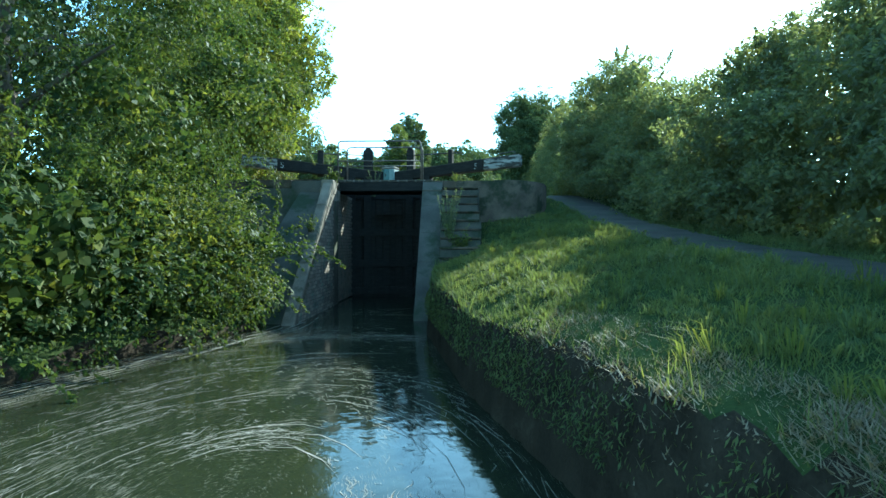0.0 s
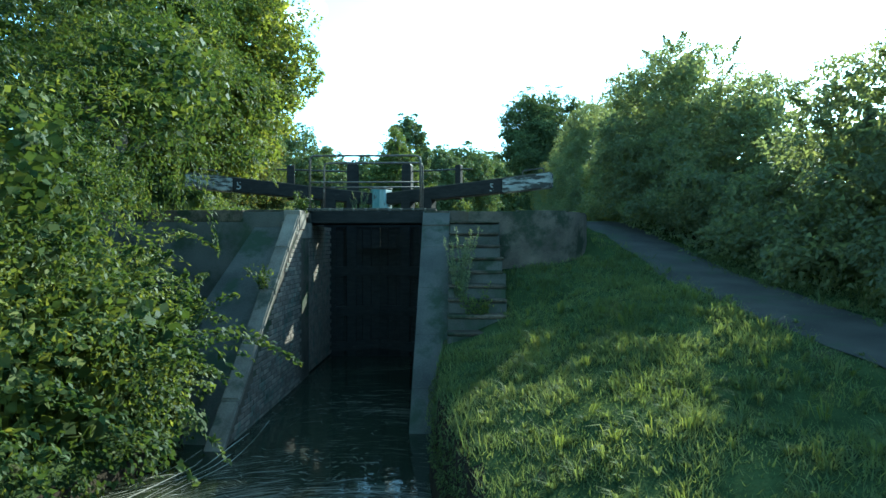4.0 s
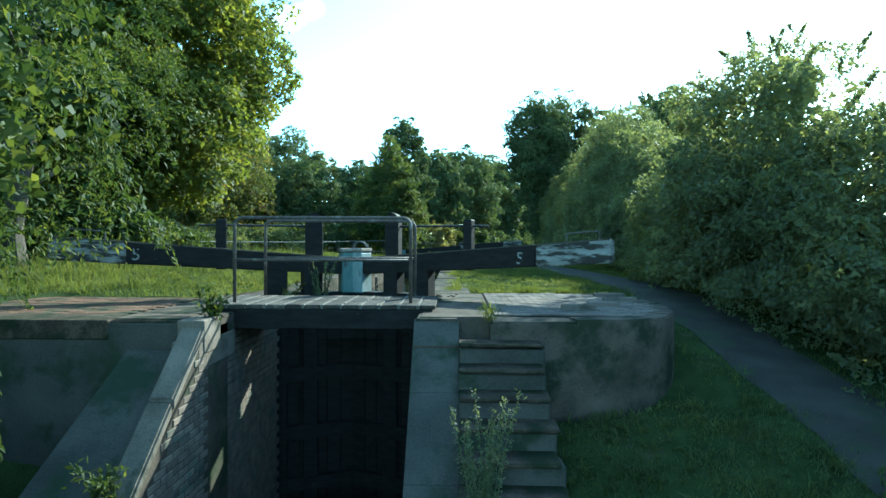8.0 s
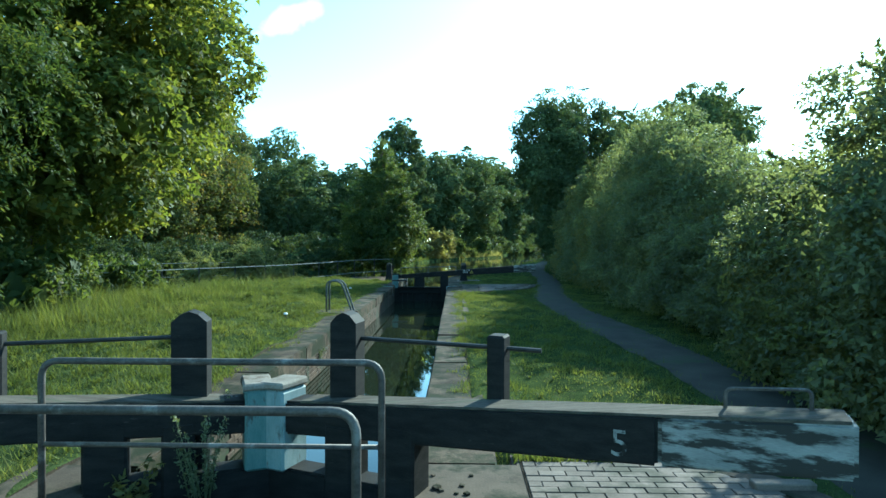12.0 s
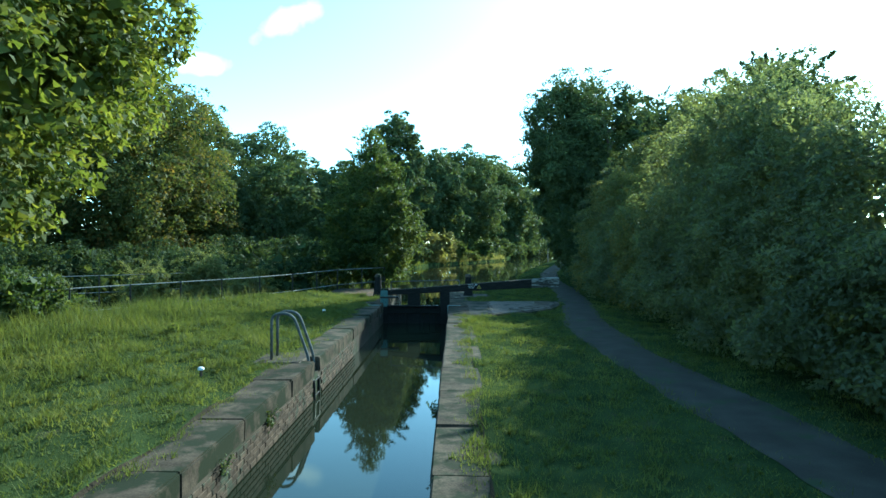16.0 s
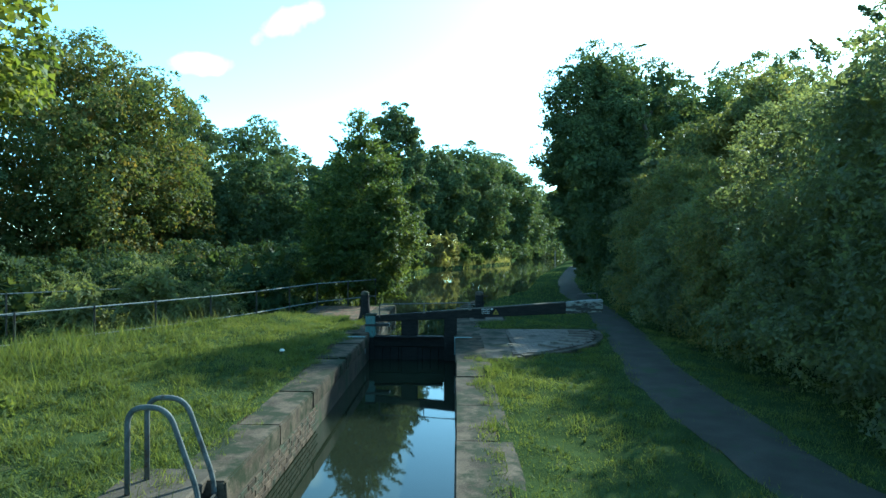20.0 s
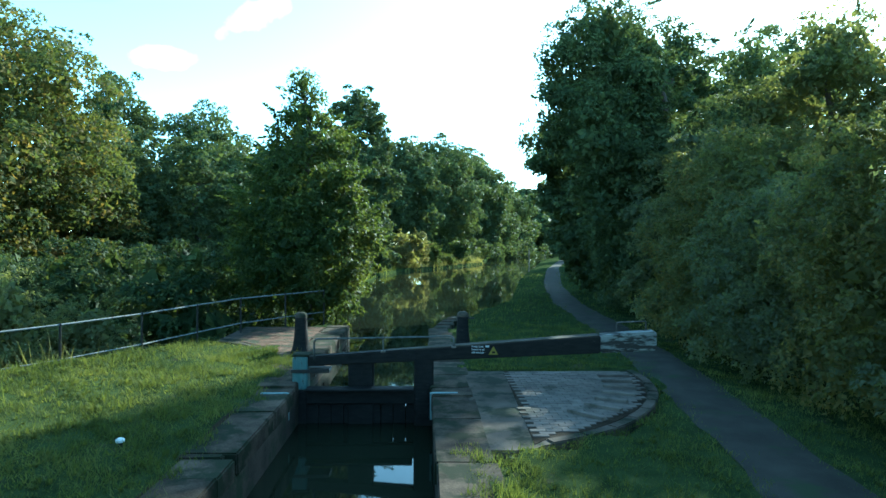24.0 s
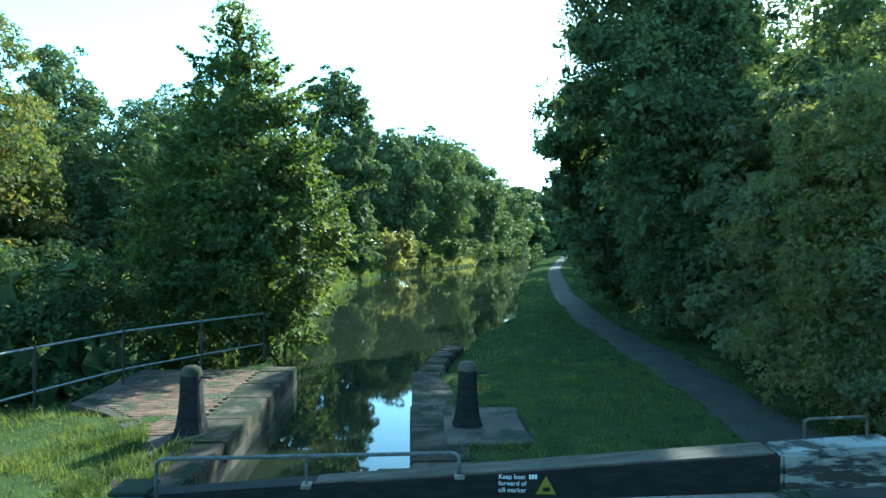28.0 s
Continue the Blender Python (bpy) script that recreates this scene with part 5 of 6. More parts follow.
# woods beyond: name, label, seed, x, y, top, radius, leaves, belly
FAR = (
    ("oak_tree", "tall dark oak rising over the wood", 41, -4.6, 82, 16.3, 3.5, 30000),
    ("oak_tree", "round-topped oak on the far bank", 42, -1.8, 108, 16.6, 5.8, 24000),
    ("oak_tree", "round-topped oak on the far bank", 43, 3.5, 121, 19.0, 6.8, 26000),
    ("oak_tree", "round-topped oak on the far bank", 50, 9.0, 140, 19.4, 7.6, 18000),
    ("oak_tree", "oak closing the view along the canal", 58, 13.4, 152, 18.6, 7.6, 14000),
    ("oak_tree", "oak closing the view along the canal", 51, 19.0, 165, 15.4, 8.0, 12000),
    ("oak_tree", "oak closing the view along the canal", 56, 28.0, 196, 16.5, 9.5, 10000),
    ("oak_tree", "oak closing the view along the canal", 55, 42.0, 212, 17.5, 10.5, 10000),
    ("oak_tree", "oak closing the view along the canal", 57, 60.0, 222, 22.0, 11.0, 8000),
    ("oak_tree", "oak in the wood behind the meadow", 44, -11.4, 90, 11.9, 4.6, 20000),
    ("oak_tree", "oak in the wood behind the meadow", 60, -8.2, 74, 9.6, 4.2, 20000),
    ("oak_tree", "oak in the wood behind the meadow", 45, -15.6, 84, 12.2, 5.2, 20000),
    ("oak_tree", "tall dark oak rising over the wood", 46, -21.6, 92, 17.0, 5.4, 22000),
    ("oak_tree", "tall dark oak rising over the wood", 48, -21.8, 75, 15.3, 3.6, 24000),
    ("oak_tree", "oak in the wood behind the meadow", 52, -14.2, 70, 9.6, 4.6, 20000),
    ("oak_tree", "oak in the wood behind the meadow", 61, -19.0, 66, 9.6, 4.4, 18000),
    ("oak_tree", "oak of the wood", 54, -8.0, 104, 13.0, 6.0, 10000),
    ("beech_tree", "broad tree with rust-tinged autumn crown", 47, -21.3, 60, 15.0, 6.9, 60000),
    ("oak_tree", "tall oak behind the brambles", 49, -25.5, 50, 10.0, 4.6, 18000),
    ("oak_tree", "tall oak behind the brambles", 53, -33.0, 58, 13.5, 6.0, 14000),
    ("oak_tree", "broad oak standing behind the towpath hedge", 59, 22.4, 64, 15.3, 4.6, 22000),
)
for name, label, seed, x, y, zt, rr, count in FAR:
    z = ground_at(x, y)
    hh = zt - z
    size = 0.15 if y < 80 else 0.18 if y < 102 else 0.24 if y < 130 else 0.36 if y < 170 else 0.8
    blobs = boughs(seed, x, y, z, zt, rr, 26 if y < 125 else 16, 0.24 if seed in (42, 43, 50) else 0.1, 0.45 if rr < 5 else 0.4)
    if y > 120:
        blobs.append((x, y, z + 1.6, rr * 1.1, rr * 0.8, 2.2))
    tree(name, label, seed, (x, y, z), blobs, int(count * 1.25), size, rr * 0.12 if y < 125 else rr * 0.18, L_RUST if seed == 47 else L_FAR, trunk_top=(x, y, z + hh * 0.7), rad=0.35, limbs=10, reach=rr * 0.6, aspect=1.0, faces=3, per=70, fill=0.24, fill_size=2.1, depth=0.88, group="far wood")
# reeds and shrubs on the far west bank
for x, y, rr, hh, leaf in ((-5.2, 63.0, 1.3, 1.3, L_ALDER), (-5.3, 69.0, 1.5, 1.6, L_ALDER), (-4.6, 75.0, 1.4, 1.7, L_ALDER), (-4.4, 81.0, 1.6, 2.2, L_ALDER), (-0.6, 91.6, 1.9, 4.2, L_WEED), (-2.2, 90.2, 1.5, 2.6, L_WEED),
                           (1.7, 96.6, 1.3, 2.7, L_GRASS), (5.6, 105.5, 1.1, 3.2, L_ALDER), (3.2, 100.5, 1.2, 1.3, L_GRASS)):
    k += 1
    z = ground_at(x, y)
    tree("bank_shrub", "pale feathery shrub at the canal edge" if leaf is L_WEED else "green shrub at the canal edge", 140 + k, (x, y, z), [(x, y, z + hh * 0.4, rr, rr, hh * 0.42), (x + 0.5 * rr, y - 0.3, z + hh * 0.6, rr * 0.55, rr * 0.5, hh * 0.3), (x - 0.4 * rr, y, z + hh * 0.7, rr * 0.5, rr * 0.5, hh * 0.26)], 5000, 0.15, 0.36, leaf, rad=0.05, limbs=6, reach=0.9, category="bush", faces=3, spray=0.5, droop=0.1, group="far bank shrubs")
# the wood's dark understorey
for x, y, rr, hh in ((-8.5, 66, 2.2, 2.0), (-12.5, 63, 2.6, 2.2), (-17, 62.5, 2.8, 2.4), (-22, 61, 3.0, 2.8), (-27, 56, 3.2, 3.0), (-14.5, 71, 3.0, 2.6), (-20, 72, 3.2, 3.0), (-9.5, 72.5, 2.4, 2.4), (-25.5, 68, 3.4, 3.2), (-32, 62, 3.6, 3.4), (-8.5, 86, 3.0, 3.0), (-14, 88, 3.6, 3.4)):
    k += 1
    z = ground_at(x, y)
    tree("understorey_bush", "dark bush under the trees of the wood", 170 + k, (x, y, z), [(x, y, z + hh * 0.45, rr, rr, hh * 0.8), (x + rr * 0.7, y - 0.4, z + hh * 0.3, rr * 0.8, rr * 0.7, hh * 0.6)], 3600, 0.27, 0.6, L_FAR, rad=0.07, limbs=6, reach=1.2, category="bush", faces=3, fill=0.15, group="wood understorey")
# the hedge of hawthorn and small trees along the towpath
HEDGE = []
r = random.Random(99)
for y in (-7.0, -4.2, -1.4, 1.4, 4.2, 6.8, 9.2, 11.4, 13.9, 16.7, 19.3, 21.8, 24.4, 27.0, 29.6, 32.0, 34.6, 37.4, 40.2, 43.0, 46.0):
    top = float(interp(y, (-8, 0, 6, 10, 12, 13.9, 15, 17, 19.5, 21.8, 25, 27.2, 31.5, 34, 37, 40.2, 43, 47), (2.8, 2.5, 2.5, 2.3, 2.2, 1.15, 1.7, 3.1, 4.5, 3.4, 3.1, 4.0, 6.1, 5.9, 4.8, 3.8, 5.2, 6.2))) + r.uniform(-0.15, 0.15)
    HEDGE.append((float(interp(y, (-8, 0, 10, 15, 19.5, 23, 26, 34, 42, 48), (9.2, 9.0, 8.5, 8.1, 7.6, 8.3, 8.4, 8.3, 8.8, 9.4))) + r.uniform(-0.2, 0.2), y, top))
HEDGE.append((7.7, 20.7, 2.3))
for i, (x, y, top) in enumerate(HEDGE):
    z = ground_at(x, y)
    hh = top - z
    leaf = L_YELLOW if i in (17, 19, 21) else L_HEDGE
    blobs = [(x, y, z + hh * 0.5, 1.7, 1.9, hh * 0.42), (x - 0.9, y - 0.8, z + hh * 0.26, 1.2, 1.3, hh * 0.24), (x + 0.1, y + 0.4, z + hh * 0.84, 0.9, 1.0, hh * 0.15), (x - 0.5, y - 0.9, z + hh * 0.74, 0.8, 0.9, hh * 0.14),
             (x - 1.0, y + 0.9, z + hh * 0.52, 1.0, 1.0, hh * 0.18), (x - 0.7, y + 1.1, z + hh * 0.78, 0.7, 0.7, hh * 0.12), (x - 1.1, y + 0.1, z + hh * 0.14, 1.2, 1.8, hh * 0.14), (x - 1.2, y - 0.2, z + hh * 0.4, 0.9, 0.9, hh * 0.14)]
    near = 5 < y < 44
    tree("hawthorn_tree", "dense dark hawthorn of the towpath hedge", 200 + i, (x, y, z), blobs, (16000 if top < 2.35 and y > 15 else 25000) if near else 8000, 0.07 if near else 0.14, 0.34, leaf, rad=0.12, limbs=16, reach=1.6, aspect=0.62, faces=3, spray=0.3, twig=1.25, per=60, fill=0.16 if y > 15 else 0.08, fill_size=2.6, face=(-0.5, -0.15, 0.15), droop=0.05, group="towpath hedge")
TALL = ((9.3, 49.4, 10.9, 2.6, L_FAR, 301, 52000), (9.8, 52.6, 11.9, 2.9, L_FAR, 311, 40000), (11.6, 44.5, 8.6, 2.4, L_YELLOW, 302, 30000), (12.6, 49.8, 9.9, 2.8, L_FAR, 303, 26000), (13.2, 56.5, 11.2, 3.0, L_FAR, 312, 20000), (10.6, 57.8, 8.8, 2.8, L_FAR, 304, 22000),
        (13.6, 68.0, 9.6, 3.6, L_FAR, 305, 16000), (17.4, 80.0, 10.5, 4.2, L_FAR, 306, 14000), (22.2, 96.0, 11.5, 4.8, L_FAR, 307, 12000), (28.4, 118.0, 13, 5.4, L_FAR, 308, 10000), (40, 148, 14, 6, L_FAR, 309, 9000), (11.0, 36.2, 7.9, 2.3, L_FAR, 310, 26000))
for x, y, top, rr, leaf, seed, count in TALL:
    z = ground_at(x, y)
    hh = top - z
    lean = {301: 2.2, 304: 2.3, 311: 0.8}.get(seed, 0.0)
    crown = [(bx - lean * float(smooth((bz - z) / hh, 0.22, 0.6)), by, bz, ra, rb, rc) for bx, by, bz, ra, rb, rc in boughs(seed, x, y, z, top, rr, 22, 0.06, 0.5)]
    tree("hedgerow_tree", "tall dark tree overhanging the towpath", seed, (x, y, z), crown, count, 0.11 if y < 54 else 0.2 if y < 75 else 0.34, 0.45 if y < 60 else 0.8, leaf, trunk_top=(x, y, z + hh * 0.8), rad=0.22, limbs=18, reach=rr * 0.7, aspect=0.7, faces=3, spray=0.3, twig=1.2, per=60, fill=0.32, fill_size=1.9, depth=0.84, droop=0.1, group="towpath trees")

# ---- grass ----


def blades(seed, n, region, lo, hi, width, leaf, name, label, keep, lift=None, flat=1.0, even=0.4):
    r = np.random.default_rng(seed)
    x, y = r.uniform(region[0], region[1], n), r.uniform(region[2], region[3], n)
    lump = np.sin(x * 3.7 + 1.9 * np.sin(y * 2.3)) * np.sin(y * 3.1 + 1.7 * np.sin(x * 2.9)) + 0.6 * np.sin(x * 9.1 + y * 4.0) * np.sin(y * 8.3 - x * 3.0)
    ok = keep(x, y, r) & (r.random(n) < 0.72 + even * lump)
    x, y, lump = x[ok], y[ok], lump[ok]
    z = height(x, y) if lift is None else np.full(len(x), lift)
    n = len(x)
    tuft = 0.45 + 0.55 * np.clip(lump, -0.5, 1.4) + r.uniform(0, 0.6, n) + 0.9 * (r.random(n) < 0.04)
    h = np.clip(r.uniform(lo, hi, n) * tuft, lo * 0.6, hi * 2.0)
    a = r.uniform(0, 6.283, n)
    lean = h * r.uniform(0.15, 0.95, n) * flat
    p = np.stack([x, y, z - 0.01], 1)
    sd = np.stack([np.cos(a), np.sin(a), 0 * a], 1) * width * r.uniform(0.6, 1.3, n)[:, None]
    b = a + 1.57 + r.normal(size=n) * 0.4
    ln = np.stack([np.cos(b) * lean, np.sin(b) * lean, h], 1)
    co = np.stack([p - sd, p + sd, p + ln], 1)
    tagged(new(name, quads(name, co, leaf, 3)), label, "grass", kind="stuff")


def off_path(x, y, r):
    return np.abs(x - interp(y, PATH_Y, PATH_X)) > 0.56 + 0.3 * r.normal(size=len(x)) * 0.5


def off_water(x, y):
    return (x < interp(y, CL_Y, CL_X) - 0.05) | (x > interp(y, CR_Y, CR_X) + 0.05)


def off_apron(x, y):
    t1 = (y > 14.5) & (y < 18.4) & (x < 2.9 + 1.6 * np.clip(1 - ((y - 16.48) / 1.9) ** 2, 0, 1) ** 0.375)
    t2 = (y > 35.9) & (y < 40.42) & (np.hypot(x - 0.9, y - 40.0) < 4.2)
    t3 = (y > 41.85) & (y < 43.6) & (x < 2.75)
    st = (y > 11.6) & (y < 15) & (x < 2.38)
    return ~(t1 | t2 | t3 | st)


blades(1, 250000, (1.5, 8, 0.8, 14.7), 0.03, 0.08, 0.006, L_BANK, "grass_bank", "tufted grass on the lower towpath bank", lambda x, y, r: off_path(x, y, r) & off_water(x, y) & off_apron(x, y) & ((x > interp(y, CR_Y, CR_X) + 0.6 + 0.12 * np.sin(y * 5)) | (y > 4.6) | (r.random(len(x)) < 0.12)), flat=1.5)
blades(2, 200000, (1.7, 7.5, 14.7, 47), 0.028, 0.085, 0.005, L_GRASS, "grass_verge", "short grass between lock and towpath", lambda x, y, r: off_path(x, y, r) & off_apron(x, y) & (x > 1.62 + r.uniform(0, 0.2, len(x))) & ~((y > 39) & (x < 1.95)), even=0.12)
blades(3, 190000, (-8, -1.6, 17.2, 46), 0.03, 0.15, 0.006, L_GRASS, "grass_meadow", "sunlit lush grass on the west lock side", lambda x, y, r: (x < -1.66 - r.uniform(0, 0.25, len(x))) & (x > interp(y, FENCE_Y, FENCE_X) - 0.6) & ~((y > 40.6) & (x > -2.5 - 1.7 * smooth(y, 42.8, 44.2))) & ~((y < 17.25) & (x > -4.6)), flat=1.5)
blades(4, 30000, (-14, -6, 16, 40), 0.15, 0.45, 0.009, L_GRASS, "grass_long", "long rough grass at the meadow edge", lambda x, y, r: x > interp(y, FENCE_Y, FENCE_X) - 3)
blades(5, 25000, (2, 14, 46, 80), 0.05, 0.14, 0.01, L_GRASS, "grass_far_bank", "grass beside the upper towpath", lambda x, y, r: off_path(x, y, r) & off_water(x, y))
blades(6, 26000, (-6, -1, 48.5, 92), 0.2, 0.5, 0.016, L_GRASS, "reeds", "rank green reeds along the far bank", lambda x, y, r: (x < interp(y, CL_Y, CL_X) + 0.15) & (x > interp(y, CL_Y, CL_X) - 1.4))
blades(17, 30000, (-2, 10, 90, 113), 0.35, 0.8, 0.024, L_WEED, "reeds", "tall sunlit yellow-green reeds on the far point", lambda x, y, r: (x < interp(y, CL_Y, CL_X) + 0.25) & (x > interp(y, CL_Y, CL_X) - 2.2))



def tussocks(seed, n, region, lo, hi, width, leaf, name, label, keep, m=22):
    """Tufts of arching blades."""
    r = np.random.default_rng(seed)
    x, y = r.uniform(region[0], region[1], n), r.uniform(region[2], region[3], n)
    ok = keep(x, y, r)
    x, y = x[ok], y[ok]
    n = len(x)
    size = r.uniform(lo, hi, n) * r.choice([0.6, 1.0, 1.0, 1.4], n)
    way, tilt = r.uniform(0, 6.283, n), r.uniform(0, 0.7, n)
    c = np.repeat(np.stack([x, y, height(x, y) - 0.01], 1), m, 0)
    s_ = np.repeat(size, m) * r.uniform(0.5, 1.15, n * m)
    a = r.uniform(0, 6.283, n * m)
    out = np.stack([np.cos(a), np.sin(a), 0 * a], 1)
    pull = np.repeat(np.stack([np.cos(way) * tilt, np.sin(way) * tilt, 0 * way], 1), m, 0)
    reach = out * r.uniform(0.15, 0.85, n * m)[:, None] + pull
    base = c + out * (s_ * r.uniform(0.0, 0.25, n * m))[:, None]
    mid = base + (reach * 0.35 + np.array((0, 0, 0.62))) * s_[:, None]
    tip = base + (reach + np.array((0, 0, 0.72))) * s_[:, None]
    sd = np.stack([-np.sin(a), np.cos(a), 0 * a], 1) * (width * r.uniform(0.7, 1.3, n * m))[:, None]
    co = np.stack([base, mid + sd, tip, mid - sd], 1)
    tagged(new(name, quads(name, co, leaf)), label, "grass", kind="stuff")


tussocks(21, 3200, (-8, -1.75, 17.4, 46), 0.07, 0.17, 0.006, L_GRASS, "grass_tussocks", "arching grass tussocks on the west lock side", lambda x, y, r: (x > interp(y, FENCE_Y, FENCE_X) - 0.3) & ~((y > 40.2) & (x > -4.4)) & (r.random(len(x)) < 0.25 + 0.75 * smooth(-x, 2.0, 5.0)))
tussocks(22, 600, (1.8, 7.4, 18.8, 47), 0.04, 0.09, 0.006, L_GRASS, "grass_tussocks", "small grass tufts on the towpath verge", lambda x, y, r: off_path(x, y, r) & off_apron(x, y))
tussocks(23, 2600, (1.9, 6.8, 1.0, 14.5), 0.05, 0.14, 0.0045, L_BANK, "grass_tussocks", "arching grass tussocks on the lower bank", lambda x, y, r: off_path(x, y, r) & off_apron(x, y) & (x > interp(y, CR_Y, CR_X) + 0.3 + 0.4 * (y < 4.8)))
tussocks(24, 130, (2.4, 5.4, 2.0, 12), 0.11, 0.22, 0.005, L_GRASS, "grass_tussocks", "bright fresh grass tussocks on the lower bank", lambda x, y, r: off_path(x, y, r) & off_apron(x, y) & (x > interp(y, CR_Y, CR_X) + 0.4))

# ---- paving pieces ----
for base, ring_ in ((tail_apron, [(2.05, 15.1)] + [(2.05 + 0.84 + (2.4 - 0.9 - 0.22) * max(0.0, math.cos(a)) ** 0.75, ym + (half - 0.3) * math.sin(a)) for a in (-1.3 + 2.75 * k / 14 for k in range(15))] + [(2.05, 18.1)]),
                    (head_apron, [(2.38, 36.15)] + [on_arc(a, HR - 0.18) for a in range(-66, 4, 5)] + [(2.56, 40.36)])):
    part("bedding", prism(ring_, -0.05, -0.004), M_EARTH, base, "dark soil between the bricks")
pave(tail_apron, 2.06, 15.12, 4.5, 18.1, 0.215, 0.105, M_SETT, lambda x, y: in_apron(x, y, 1.99, 2.4, ym, half, 0.27))
pave(head_apron, 2.3, 36.1, 5.1, 40.38, 0.215, 0.105, M_SETT, lambda x, y: math.hypot(x - HX, y - HY) < HR - 0.27 and x > 2.44 + 0.045 * (y - 36.2))
pave(west_paving, -4.5, 15.05, -2.0, 17.1, 0.215, 0.108, M_REDBRICK, lambda x, y: True, -0.012)
pave(head_paving, -4.0, 42.4, -1.83, 46.4, 0.215, 0.108, M_REDBRICK, lambda x, y: -1.75 > x > -2.35 - 1.3 * min(1.0, max(0.0, (y - 42.6) / 1.6)), -0.008)
for base, ribs in ((tail_apron, ((3.73, 17.5, 0.46), (3.7, 16.8, 0.46), (3.34, 16.1, 0.4), (2.93, 15.74, 0.42))),):
    for x, y, w in ribs:
        part("foot_rib", block((x, y, -0.01), (x + w, y + 0.11, 0.06), 0.01, jitter=0.006, rng=rng), M_SETT, base, "raised brick foot rib")

for a in (-3, -10, -17, -24.5, -32, -39.5, -48):
    m = Matrix.Translation((HX, HY, 0)) @ Matrix.Rotation(radians(a), 4, "Z")
    part("foot_rib", block((3.32, -0.05, -0.01), (3.86 + rng.uniform(-0.05, 0.05), 0.05, 0.055), 0.01, m, jitter=0.005, rng=rng), M_SETT, head_apron, "raised brick foot rib")

for s in (-1, 1):
    mk = thing("cill_marker", "pale blue painted line marking the gate sill on the coping", "marking", (s * 1.3, 38.65, 0))
    part("top_line", block((min(s * 1.16, s * 1.58), 38.6, -0.02), (max(s * 1.16, s * 1.58), 38.67, 0.016), 0), M_PALEBLUE, mk)
    part("side_line", block((min(s * 1.13, s * 1.17), 38.6, -0.42), (max(s * 1.13, s * 1.17), 38.66, 0.012), 0), M_PALEBLUE, mk)

# ---- weeds, tufts and small things ----


def weed(name, label, seed, at, h, stems, leaf, size=0.07, lean=0.35, aspect=0.4, bloom=None):
    """A clump of stems set with small leaves."""
    r = np.random.default_rng(seed)
    ob = thing(name, label, "plant", at, group="wall plants")
    ps, ax = [], []
    for k in range(stems):
        a, l = r.uniform(0, 6.28), h * r.uniform(0.55, 1.1)
        t = Vector((math.cos(a) * lean * l * r.uniform(0.2, 1), math.sin(a) * lean * l * r.uniform(0.2, 1), l))
        b = Vector(at) + Vector((r.normal() * 0.04, r.normal() * 0.04, -0.02))
        part("stem", tube([b, b + t * 0.5 + Vector((0, 0, 0.05 * l)), b + t], [0.006, 0.004, 0.002], 4), leaf, ob)
        m = int(l / size * 5) + 4
        u = r.uniform(0.15, 1.0, m)
        pos = np.array(b) + np.outer(u, np.array(t)) + r.normal(size=(m, 3)) * size * 0.45
        ps.append(pos)
        ax.append(unit(r.normal(size=(m, 3)) + np.array((0, 0, 0.2))))
    p, a = np.concatenate(ps), np.concatenate(ax)
    co = leaf_quads(r, p, a, np.array((0, 0, 1.0)) + r.normal(size=p.shape) * 0.5, size * r.uniform(0.6, 1.3, len(p)), aspect) - np.array(at)
    cr = new("foliage", quads("foliage", co, leaf))
    cr.parent = ob
    return ob


weed("wall_weed", "tall pale feathery weed growing out of the steps", 1, (1.85, 13.0, -1.5), 1.1, 18, L_GREY, 0.035, 0.3)
weed("wall_weed", "leafy weed at the foot of the steps", 2, (2.1, 12.6, -1.75), 0.6, 12, L_ALDER, 0.06, 0.5)
weed("wall_weed", "bright fern-like plant rooted in the wing coping", 3, (-1.0, 14.75, 0.0), 0.32, 10, L_NEAR, 0.08, 0.7)
weed("wall_weed", "small leafy plant on the sloping wing wall", 4, (-1.15, 13.0, -1.25), 0.34, 8, L_NEAR, 0.075, 0.8)
weed("wall_weed", "flowering weed growing through the gate timbers", 5, (-0.45, 17.55, -0.15), 0.75, 12, L_GREY, 0.035, 0.35)
weed("wall_weed", "yellow-leaved plant between the gate posts", 6, (-0.85, 17.35, -0.1), 0.3, 7, L_YELLOW, 0.08, 0.6)
weed("wall_weed", "tuft growing in the chamber wall below the coping", 7, (-1.1, 26.2, -0.35), 0.28, 8, L_NEAR, 0.06, 0.7)
weed("wall_weed", "tuft growing in the chamber wall below the coping", 8, (-1.1, 24.6, -0.38), 0.2, 7, L_GREY, 0.05, 0.8)
weed("wall_weed", "ivy-like tuft hanging on the chamber edge", 9, (1.12, 26.5, -0.3), 0.25, 8, L_ALDER, 0.06, 0.8)
weed("wall_weed", "ivy-like tuft hanging on the chamber edge", 10, (1.12, 23.0, -0.3), 0.25, 8, L_ALDER, 0.06, 0.8)
weed("wall_weed", "broad-leaved dock in the meadow grass", 11, (-4.6, 30.8, 0.15), 0.22, 8, L_GRASS, 0.14, 0.6)
weed("wall_weed", "broad-leaved dock in the meadow grass", 12, (-3.4, 23.6, 0.1), 0.2, 8, L_GRASS, 0.12, 0.7)
weed("wall_weed", "broad-leaved weed on the bank", 13, (4.2, 6.4, -1.75), 0.18, 10, L_HEDGE, 0.075, 0.8)
weed("wall_weed", "tuft by the edge of the apron kerb", 14, (2.0, 14.75, 0.0), 0.2, 9, L_GRASS, 0.07, 0.7, 0.15)
